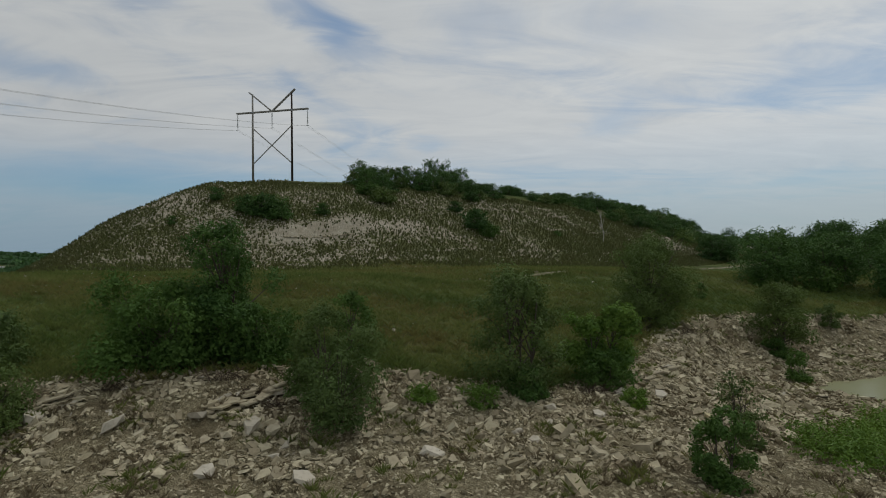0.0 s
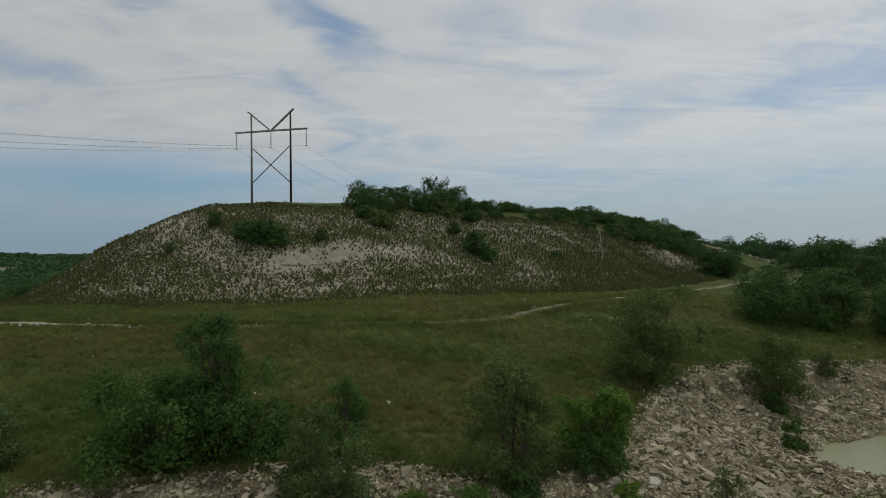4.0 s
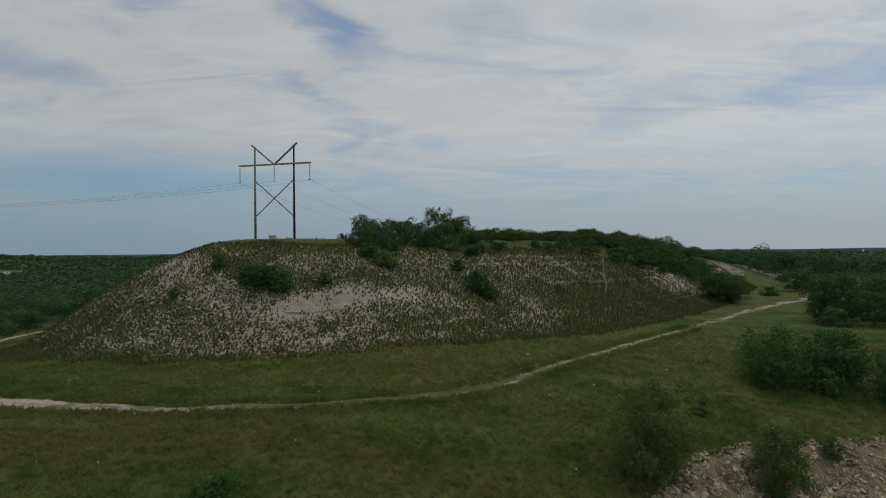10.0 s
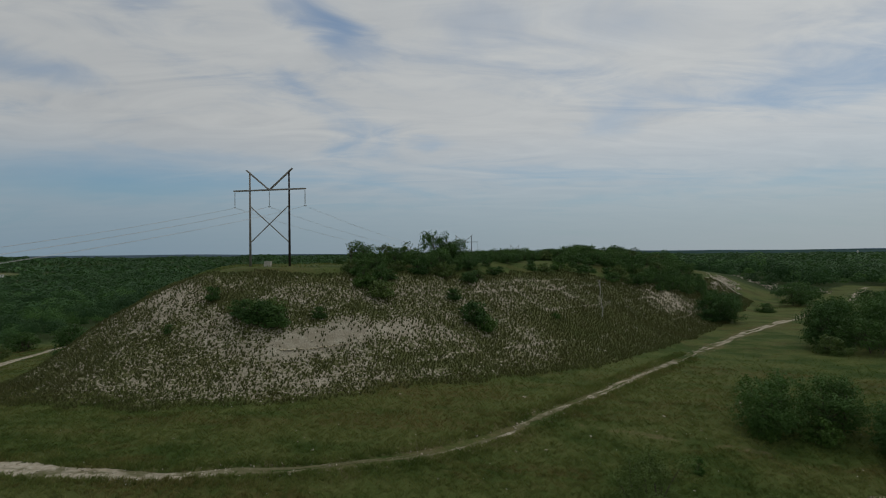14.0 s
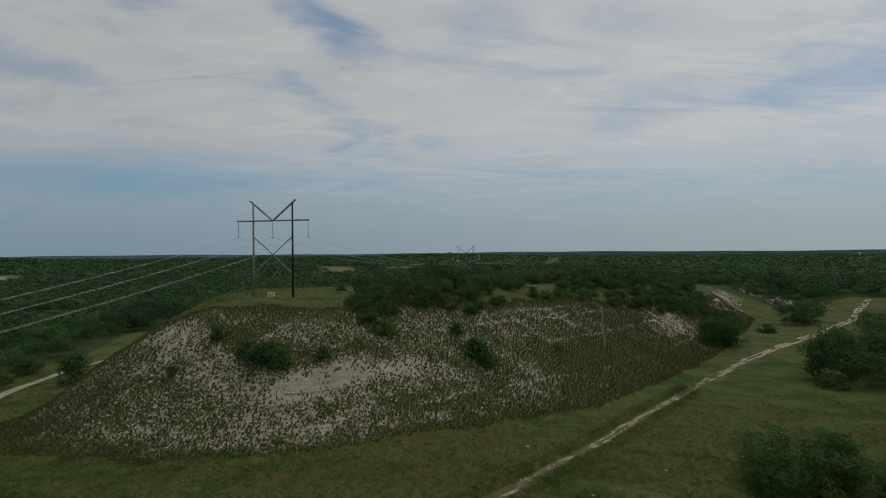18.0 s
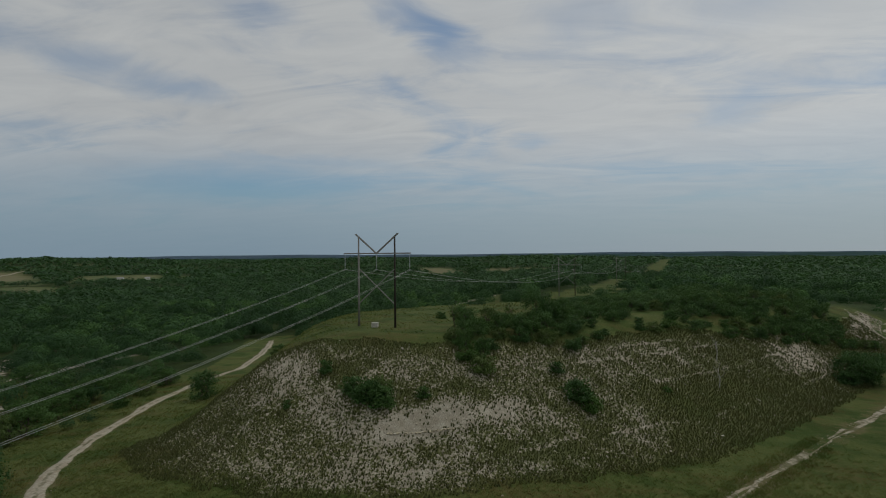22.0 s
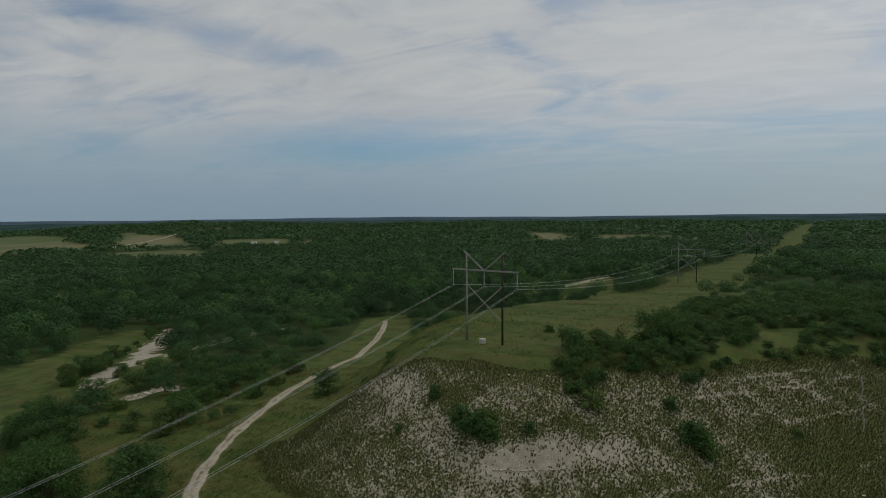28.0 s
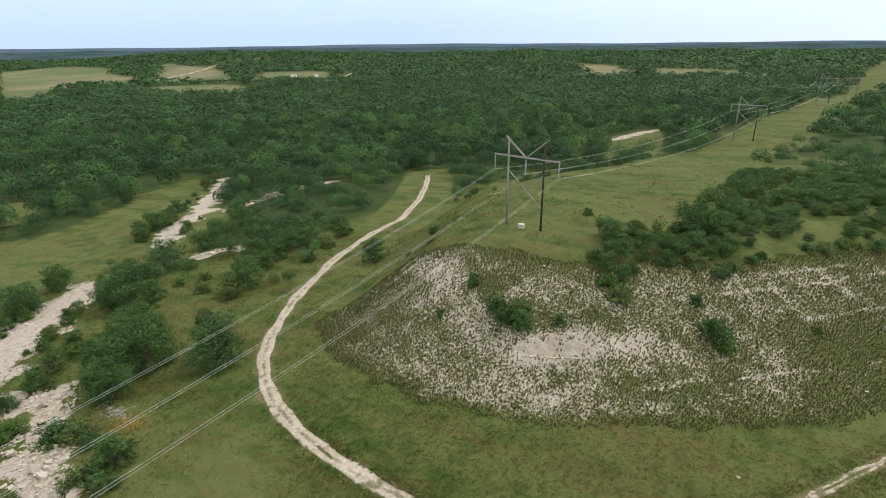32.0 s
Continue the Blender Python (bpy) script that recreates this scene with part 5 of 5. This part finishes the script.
p = pick(36000, -18, 40, 10, 43, bank)
stones("rubble", p, rs.lognormal(-2.5, 0.45, len(p)), 0.35, STONE, 1, "fine broken limestone rubble on the quarry bank")
p = pick(8500, -18, 40, 10, 43, lambda x, y: bank(x, y) * np.where(inside(x, y, RIM) < 6.5, 1, 0.3) * np.clip(0.45 + 0.6 * lumps(x, y, 3.5, 62), 0.08, 1) * (0.15 + 0.85 * smooth(13.0, 15.5, y)))
stones("rubble", p, rs.lognormal(-1.75, 0.42, len(p)), 0.28, STONE, 2, "broken limestone slabs strewn over the quarry bank", 0.5, 1.0)
p = pick(2600, 7, 40, 18, 43, lambda x, y: bank(x, y) * (inside(x, y, RIM) < 12))
stones("rubble", p, rs.lognormal(-1.2, 0.35, len(p)), 0.16, STONE, 3, "flat limestone slabs heaped beside the pond", 0.42)


def slab_mesh(seed):
    """An irregular flat slab with a chipped upper edge."""
    r = np.random.RandomState(seed)
    n = r.randint(5, 8)
    ang = np.sort(r.uniform(0, 6.283, n) * 0.35 + np.arange(n) * 6.283 / n * 0.65 + r.uniform(0, 1))
    rad = r.uniform(0.3, 0.6, n)
    x, y = np.cos(ang) * rad, np.sin(ang) * rad * r.uniform(0.6, 0.95)
    h = r.uniform(0.035, 0.085)
    v = [(a, b, -h) for a, b in zip(x, y)] + [(a * 1.04, b * 1.04, h * 0.5 + r.uniform(-0.02, 0.02)) for a, b in zip(x, y)] + [(a * 0.88, b * 0.88, h + r.uniform(-0.02, 0.02)) for a, b in zip(x, y)]
    fs = [(i, (i + 1) % n, n + (i + 1) % n, n + i) for i in range(n)] + [(n + i, n + (i + 1) % n, 2 * n + (i + 1) % n, 2 * n + i) for i in range(n)]
    fs += [tuple(range(2 * n, 3 * n)), tuple(range(n))[::-1]]
    return mesh_of("slab", v, fs, STONE if seed % 6 else PALE)


SLABS = [slab_mesh(900 + k) for k in range(18)]
heap = tagged(new("rubble_slope"), "quarry bank strewn with large pale limestone slabs", "rubble")
near_slabs = pick(285, -14, 22, 14.2, 37, lambda x, y: bank(x, y) * (inside(x, y, RIM) < 8) * (y < 38))
ups = unit(slope_at(near_slabs[:, 0], near_slabs[:, 1]) + 0.34 * rs.normal(size=(285, 3)))
for k, ((x, y), u) in enumerate(zip(near_slabs, ups)):
    s = float(np.clip(rs.lognormal(-1.1, 0.42), 0.2, 0.95))
    turn = Vector(u).to_track_quat("Z", "Y").to_matrix().to_4x4() @ Matrix.Rotation(rs.uniform(0, 6.28), 4, "Z")
    part("slab", SLABS[k % 18], heap, m=Matrix.Translation((x, y, zat(x, y) + 0.09 * s)) @ turn @ Matrix.Diagonal((s, s, s, 1)))

# bedded ledges at the top of the bank: thin courses laid back over one another
ledge = tagged(new("rock_ledge"), "layered limestone ledge breaking out below the rim", "rock")
for x0, y0, x1, y1, courses, each, lift in ((-12.8, 16.6, -11.2, 16.9, 3, 5, 0.3), (-7.6, 17.1, -3.4, 18.2, 5, 9, 0.5), (8.6, 23.6, 13.4, 29.6, 2, 9, 0.25)):
    for c in range(courses):
        for j in range(each - c // 2):
            u = (j + rs.uniform(0.1, 0.9)) / (each - c // 2)
            x, y = x0 + (x1 - x0) * u, y0 + (y1 - y0) * u - 0.55 + 0.16 * c + rs.uniform(-0.1, 0.1)
            s = rs.uniform(0.55, 1.0)
            z = zat(x, y0 + (y1 - y0) * u - 0.7) + 0.04 + lift * c / courses + rs.uniform(0, 0.04)
            part("slab", SLABS[rs.randint(18)], ledge, m=Matrix.Translation((x, y, z)) @ Matrix.Rotation(rs.normal(0.08, 0.08), 4, "X") @ Matrix.Rotation(rs.normal(-0.16, 0.1), 4, "Y") @ Matrix.Rotation(rs.uniform(0, 6.28), 4, "Z") @ Matrix.Diagonal((s * 0.95, s * 0.85, s * 0.7, 1)))


# a few single boulders and one yellow-lichened block
def boulder(x, y, s, label, seed, material=None):
    r = np.random.RandomState(seed)
    bm = bmesh.new()
    bmesh.ops.create_icosphere(bm, subdivisions=1, radius=0.5)
    for v in bm.verts:
        q = v.co.normalized()
        f = 0.78 + 0.4 * noise.noise(q * 1.6 + Vector((seed, 0, 0))) + r.uniform(-0.12, 0.2)
        v.co = Vector((q.x * f * 0.6, q.y * f * 0.5, max(-0.2, min(0.13, q.z * f * 0.4)) + 0.16 * q.x * f))
    me = bpy.data.meshes.new("boulder")
    bm.to_mesh(me)
    bm.free()
    me.materials.append(material or (PALE if seed % 3 else STONE))
    ob = new("boulder", me)
    ob.matrix_basis = Matrix.Translation((x, y, zat(x, y) + 0.12 * s)) @ Matrix.Rotation(r.uniform(0, 6.28), 4, "Z") @ Matrix.Rotation(r.normal(0, 0.15), 4, "X") @ Matrix.Scale(s, 4)
    tagged(ob, label, "boulder", "boulders on the quarry bank")


for k, (x, y, s) in enumerate([(-7.5, 16.5, 0.85), (-6.0, 13.7, 0.8), (-6.3, 15.7, 0.7), (-5.7, 16.1, 0.9), (-3.4, 13.2, 0.75), (-1.8, 17.3, 0.9), (-0.3, 14.8, 0.85), (2.6, 15.8, 0.5), (-7.0, 14.6, 0.55), (-11.9, 15.8, 0.9), (-9.5, 15.7, 0.95), (7.4, 19.8, 0.8), (3.6, 18.5, 0.75), (2.2, 16.3, 0.6), (-5.1, 16.1, 0.7), (6.8, 21.1, 0.8), (-4.6, 14.6, 0.6), (11.5, 23.1, 0.7), (8.6, 21.6, 0.8), (5.2, 18.4, 0.6)]):
    boulder(x, y, 0.8 * s, "pale rounded limestone boulder among broken slabs", 40 + k)

LICHEN = stone_material("yellow_lichened_stone", (0.4, 0.33, 0.14), (0.58, 0.5, 0.25))
boulder(9.5, 19.5, 0.5, "limestone block yellow with lichen among grey rubble", 91, LICHEN)

# a thin bed of rock breaking through the bare marl of the hill
bed = tagged(new("rock_ledge"), "thin pale limestone bed breaking through the bare hillside", "rock")
for k in range(22):
    u = (k + rs.uniform(0.2, 0.8)) / 22
    x, y = -19.6 + 8.4 * u, 66.9 + 2.3 * u + rs.normal(0, 0.06)
    part("slab", SLABS[rs.randint(18)], bed, m=Matrix.Translation((x, y, zat(x, y) + 0.1)) @ Matrix.Rotation(rs.normal(0.1, 0.05), 4, "X") @ Matrix.Rotation(rs.uniform(0, 6.28), 4, "Z") @ Matrix.Diagonal((0.62, 0.62, 0.9, 1)))

# the hill's pale stony face
def pale_weight(px, py):
    return smooth(-0.5, 1.5, inside(px, py, PALE_SLOPE)) * np.clip(1.05 - tuft_cover(px, py), 0.05, 1)


p = pick(11000, -63, 98, 54, 188, pale_weight)
stones("hill_stones", p, rs.lognormal(-2.15, 0.42, len(p)), 0.5, PALE, 5, "pale limestone fragments covering the steep hillside", 0.3, 0.6)
cell = 0.335
cols, rows_n = int(166 / cell), int(136 / cell)
tx, ty = np.meshgrid(np.arange(cols) * cell - 66, np.arange(rows_n) * cell + 52)
p = np.stack([tx.ravel(), ty.ravel()], 1) + rs.uniform(-0.42, 0.42, (cols * rows_n, 2)) * cell
reach = inside(p[:, 0], p[:, 1], PALE_SLOPE) + 0.5 * lumps(p[:, 0], p[:, 1], 7, 73) + 0.3 * lumps(p[:, 0], p[:, 1], 2.5, 74)
p = p[reach > -0.4]
p = p[rs.uniform(0, 1, len(p)) < 1.25 * tuft_cover(p[:, 0], p[:, 1]) + 0.02]
tufts("hill_grass", p, rs.uniform(0.17, 0.45, len(p)), 10, HILL_GRASS, 6, "olive green tufts of herbs between the hillside stones", 0.48, 0.042)
p = pick(260, -45, 60, 60, 110, lambda x, y: (inside(x, y, PALE_SLOPE) > 1) * 1.0)
stones("hill_stones", p, rs.lognormal(-1.6, 0.3, len(p)), 0.5, PALE, 7, "larger limestone blocks on the hillside", 0.3)

# stony outcrops down in the valley
for line, n, wide in ((OUTCROP_A, 140, 5.5), (OUTCROP_B, 170, 6.5), (OUTCROP_C, 600, 3.2), (OUTCROP_D, 120, 2.6), (OUTCROP_E, 120, 6), (OUTCROP_F, 1500, 4.6), (OUTCROP_G, 700, 5.5)):
    q = np.array(line)
    lo, hi = q.min(0) - wide, q.max(0) + wide
    p = pick(n, lo[0], hi[0], lo[1], hi[1], lambda x, y: smooth(wide, wide * 0.4, along(x, y, line)[0] + 1.2 * lumps(x, y, 7, 81)))
    stones("outcrop_stones", p, rs.lognormal(-0.95, 0.5, n), 0.4, PALE, 8, "pale broken limestone at the edge of the woodland", 0.4)
p = pick(260, 122, 156, 206, 240, lambda x, y: np.exp(-(((x - 138) / 12) ** 2 + ((y - 222) / 9) ** 2)))
stones("outcrop_stones", p, rs.lognormal(-0.3, 0.4, len(p)), 0.5, PALE, 9, "pale rocky scar at the end of the ridge", 0.4)

# stones along the track and loose ones in the meadow
p = pick(600, -60, 50, 38, 100, lambda x, y: smooth(1.9, 0.6, along(x, y, MAIN_TRACK)[0]))
stones("track_stones", p, rs.lognormal(-2.3, 0.4, len(p)), 0.5, PALE, 10, "small limestone pieces lying on the track", 0.3)
p = pick(50, -30, 45, 24, 60, lambda x, y: (inside(x, y, RIM) < -1.5) * 0.5)
stones("track_stones", p, rs.lognormal(-1.7, 0.35, len(p)), 0.5, PALE, 12, "single white stones lying in the meadow", 0.3)

# meadow grass, thickest where it is seen closest
def sward(px, py):
    sides = 1 - smooth(0.86 * py, 0.86 * py + 14, np.abs(px))
    return sides * ((inside(px, py, RIM) < -0.2) & (inside(px, py, TOE) < 4) & (np.minimum(along(px, py, MAIN_TRACK)[0] + 0.6 * smooth(-40, -15, px), along(px, py, SIDE_TRACK)[0] + 0.9) > 1.25)) * np.clip(24.0 / np.maximum(py, 18), 0.25, 1) * smooth(78, 45, np.abs(px)) * smooth(96, 50, py)


p = pick(33000, -78, 78, 17, 96, sward)
tufts("meadow_grass", p, rs.uniform(0.14, 0.36, len(p)), 7, GRASS, 13, "tall seeding meadow grass, green with rusty patches", 1.1, 0.016)
def valley_sward(px, py):
    rock = np.minimum(np.minimum(along(px, py, OUTCROP_B)[0], along(px, py, OUTCROP_F)[0]), along(px, py, OUTCROP_A)[0])
    return smooth(-36, -62, px - 0.2 * (py - 60)) * (rock > 3.5) * (along(px, py, MAIN_TRACK)[0] > 1.6) * (inside(px, py, PALE_SLOPE) < -0.5) * (py > 22 - 0.3 * (px + 60)) * (0.55 + 0.45 * lumps(px, py, 6, 94)) * np.clip(70 / np.hypot(px, py), 0.2, 1)


p = pick(26000, -135, -30, 18, 125, valley_sward)
tufts("meadow_grass", p, rs.uniform(0.12, 0.34, len(p)), 6, GRASS, 18, "mixed meadow grass on the slope down to the valley", 1.0, 0.035)
p = pick(5000, -44, 40, 36, 92, lambda x, y: smooth(0.5, 0.8, along(x, y, MAIN_TRACK)[0] - 0.4 * smooth(-15, -35, x)) * smooth(3.0, 1.5, along(x, y, MAIN_TRACK)[0]))
tufts("meadow_grass", p, rs.uniform(0.16, 0.38, len(p)), 7, GRASS, 16, "rank grass along the verges of the track", 0.6, 0.018)
p = pick(2600, -60, 50, 86, 330, lambda x, y: (np.abs(x + 30 - 0.2365 * (y - 95)) < 19) * np.clip(120 / y, 0.2, 1) * (inside(x, y, PALE_SLOPE) < -1) * (lumps(x, y, 16, 93) > -0.3))
tufts("corridor_grass", p, rs.uniform(0.14, 0.36, len(p)), 8, GRASS, 17, "rough grass tussocks under the power line", 1.2, 0.04)
p = pick(900, -14, 30, 12, 40, lambda x, y: bank(x, y) * (lumps(x, y, 3.2, 91) > 0.35))
tufts("bank_grass", p, rs.uniform(0.1, 0.26, len(p)), 16, GRASS, 14, "weedy green tufts among the rubble", 1.0, 0.012)
p = pick(150, -40, 45, 19, 60, lambda x, y: sward(x, y) * (lumps(x, y, 12, 95) > -0.2))
z = height(p[:, 0], p[:, 1]) + 0.3
v, fs = leaf_quads(np.stack([p[:, 0], p[:, 1], z], 1), unit(rs.normal(size=(150, 3)) * 0.3 + np.array([0, 0, 1])), np.full(150, 0.1), rs, 1.0)
tagged(new("wildflowers", fast_mesh("wildflowers", v, fs, PETAL)), "small white wildflower heads dotted through the meadow", "flowers", kind="stuff")

# dry brown weeds among the stones, an orange drift of flowers by the valley track
p = pick(1500, -16, 30, 11, 40, lambda x, y: bank(x, y) * (lumps(x, y, 2.6, 97) > 0.15))
tufts("dry_weeds", p, rs.uniform(0.08, 0.24, len(p)), 18, STRAW, 15, "dry brown weeds rooted among the rubble", 0.8, 0.006)
p = np.array([-65.4, 35.6]) + rs.normal(size=(420, 2)) * np.array([1.9, 1.1])
v, fs = leaf_quads(np.stack([p[:, 0], p[:, 1], height(p[:, 0], p[:, 1]) + 0.25], 1), unit(rs.normal(size=(420, 3)) * 0.4 + np.array([0, 0, 1])), np.full(420, 0.11), rs, 1.0)
tagged(new("wildflowers", fast_mesh("wildflowers", v, fs, FLOWER)), "drift of orange wildflowers in the valley meadow", "flowers", kind="stuff")

# dead brushwood caught below the bushes
twigs = []
rw = np.random.RandomState(600)
for x, y, s in [(-7.2, 18.0, 1.0), (-6.2, 17.7, 0.8), (-5.2, 16.9, 0.7), (3.4, 19.4, 0.7), (5.6, 20.9, 0.8), (11.6, 32.0, 1.3), (14.6, 32.6, 1.2), (-10.5, 17.2, 0.8), (16.8, 20.4, 0.6), (6.4, 21.2, 0.7)]:
    foot = Vector((x, y, zat(x, y) - 0.02))
    for j in range(46):
        a, e = rw.uniform(0, 6.28), rw.uniform(0.1, 0.9)
        st = foot + Vector((rw.normal(0, 0.3) * s, rw.normal(0, 0.25) * s, rw.uniform(0, 0.1)))
        en = st + Vector((math.cos(a), math.sin(a), e)) * rw.uniform(0.3, 0.8) * s
        twigs.append(limb([tuple(st), tuple((st + en) / 2 + Vector((0, 0, 0.05))), tuple(en)], 0.012, 0.004, 3))
tagged(new("brushwood", mesh_of("brushwood", *join(twigs), DEAD_TWIG)), "tangles of dead brown twigs below the rim bushes", "brushwood", kind="stuff")

# a heap of dead grey branches beside the valley bushes
dead = []
for k in range(60):
    a = rw.normal(0.25, 0.5)
    st = Vector((-70.2 + rw.normal(0, 1.3), 36.3 + rw.normal(0, 0.6), 0))
    st.z = zat(st.x, st.y) + rw.uniform(0.0, 0.7)
    en = st + Vector((math.cos(a), math.sin(a), rw.normal(0.1, 0.2))) * rw.uniform(0.6, 2.0)
    dead.append(limb([tuple(st), tuple((st + en) / 2 + Vector((0, 0, rw.normal(0, 0.12)))), tuple(en)], 0.035, 0.01, 4))
tagged(new("branch_pile", mesh_of("branch_pile", *join(dead), BLEACHED)), "heap of dead grey branches beside valley bushes", "branch pile")

# ---------- pond ----------
n = 48
ring = [(27.2 + 9.4 * math.cos(6.283 * k / n), 27.7 + 5.0 * math.sin(6.283 * k / n), -1.3) for k in range(n)]
tagged(new("pond", mesh_of("pond", ring + [(27.2, 27.7, -1.3)], [(k, (k + 1) % n, n) for k in range(n)], WATER)), "still murky green pond on the quarry floor", "pond", kind="structure")

# ---------- small things ----------
box = tagged(new("concrete_block"), "pale concrete block standing on the grass by the pylon", "concrete block")
box.location = (-29.9, 94.6, zat(-29.9, 94.6) - 0.05)
part("block", mesh_of("block", *beam((-0.55, 0, 0.4), (0.55, 0, 0.4), 0.8, 0.8), CONCRETE), box)
part("cap", mesh_of("cap", *beam((-0.6, 0, 0.86), (0.6, 0, 0.86), 0.9, 0.12), CONCRETE), box)
for k, (x, y) in enumerate([(29.4, 99.8), (31.6, 108.8)]):
    r = np.random.RandomState(50 + k)
    pts = [(0, 0, -0.2), (0.15, 0.05, 1.6), (-0.1, 0.2, 3.0), (0.3, 0.3, 4.4 - k)]
    pieces = [limb(pts, 0.09, 0.025, 6)] + [limb([pts[1 + j % 2], (r.normal(0, 0.9), r.normal(0, 0.5), 2.4 + 0.4 * j)], 0.04, 0.012, 5) for j in range(5)]
    root = new("dead_tree")
    root.location = (x, y, zat(x, y))
    tagged(root, "bleached leafless dead sapling on the hillside", "dead tree")
    part("trunk", mesh_of("trunk", *join(pieces), BLEACHED, False), root)


def farmhouse(x, y, long, deep, tall, turn, material, label):
    z = zat(x, y)
    root = new("farmhouse")
    root.matrix_basis = Matrix.Translation((x, y, z)) @ Matrix.Rotation(turn, 4, "Z")
    tagged(root, label, "house", "far farm buildings")
    a, b = long / 2, deep / 2
    walls = [(-a, -b, -1), (a, -b, -1), (a, b, -1), (-a, b, -1), (-a, -b, tall), (a, -b, tall), (a, b, tall), (-a, b, tall), (-a, 0, tall * 1.5), (a, 0, tall * 1.5)]
    part("wall", mesh_of("wall", walls, [(0, 1, 5, 4), (2, 3, 7, 6), (1, 2, 6, 9, 5), (3, 0, 4, 8, 7)], material), root)
    e = 0.5
    roof = [(-a - e, -b - e, tall - 0.3), (a + e, -b - e, tall - 0.3), (a + e, 0, tall * 1.5 + 0.1), (-a - e, 0, tall * 1.5 + 0.1), (-a - e, b + e, tall - 0.3), (a + e, b + e, tall - 0.3)]
    roof += [(p0, p1, p2 + 0.25) for p0, p1, p2 in roof]
    part("roof", mesh_of("roof", roof, [(0, 1, 2, 3), (3, 2, 5, 4), (6, 9, 8, 7), (9, 10, 11, 8), (0, 6, 7, 1), (4, 5, 11, 10)], ROOFING), root)


for x, y, l, d, h, turn, label in ((-760, 867, 10, 6, 3, 0.4, "white farmhouse at the far edge of the fields"), (-736, 906, 8, 5, 3, 0.9, "small pale farm shed among far trees"), (-858, 1117, 12, 7, 3.5, 0.1, "long white farm building beyond the woodland"), (28, 968, 9, 6, 3, 0.2, "white ranch house among far trees"), (47, 968, 7, 5, 3, -0.3, "pale ranch shed among far trees"), (10, 985, 8, 5, 3, 0.6, "small white house beyond the corridor")):
    farmhouse(x, y, l, d, h, turn, WHITEWASH, label)

# white water tower on the horizon
tank = new("water_tower")
tx, ty = 1330, 1745
tank.location = (tx, ty, zat(tx, ty))
tank.scale = (0.5, 0.5, 0.55)
tagged(tank, "slim white water tower far on the plain", "water tower")
part("shaft", mesh_of("shaft", *rod((0, 0, -2), (0, 0, 26), 2.4, 1.9, 14), WHITEWASH, False), tank)
part("tank", mesh_of("tank", *join([rod((0, 0, 24), (0, 0, 28), 2.2, 6, 16), rod((0, 0, 28), (0, 0, 33), 6, 5.6, 16), rod((0, 0, 33), (0, 0, 35.5), 5.6, 1.5, 16)]), WHITEWASH, False), tank)

# blue distance beyond the woods: its haze is in the colours, not the air
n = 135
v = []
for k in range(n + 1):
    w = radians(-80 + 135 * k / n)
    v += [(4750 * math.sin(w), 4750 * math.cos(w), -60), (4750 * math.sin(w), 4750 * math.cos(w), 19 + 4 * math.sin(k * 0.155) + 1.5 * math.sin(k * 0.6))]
tagged(new("backdrop", mesh_of("backdrop", v, [(2 * k, 2 * k + 2, 2 * k + 3, 2 * k + 1) for k in range(n)], HAZED_HILLS)), "far hills along the horizon, blue haze painted into their colour", "distance", kind="structure")
# plain sheet just above the ground, carrying the haze-tinted colour
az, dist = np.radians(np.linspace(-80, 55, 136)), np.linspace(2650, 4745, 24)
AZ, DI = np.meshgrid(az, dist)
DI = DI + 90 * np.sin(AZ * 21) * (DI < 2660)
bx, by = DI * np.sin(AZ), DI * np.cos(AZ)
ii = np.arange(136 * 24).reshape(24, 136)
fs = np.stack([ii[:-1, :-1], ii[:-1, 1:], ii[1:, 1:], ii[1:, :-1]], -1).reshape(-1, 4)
tagged(new("backdrop", fast_mesh("backdrop", np.stack([bx, by, height(bx, by) + 1.5], -1).reshape(-1, 3), fs, DISTANCE)), "far plain before the horizon, blue haze painted into its colour", "distance", kind="structure")
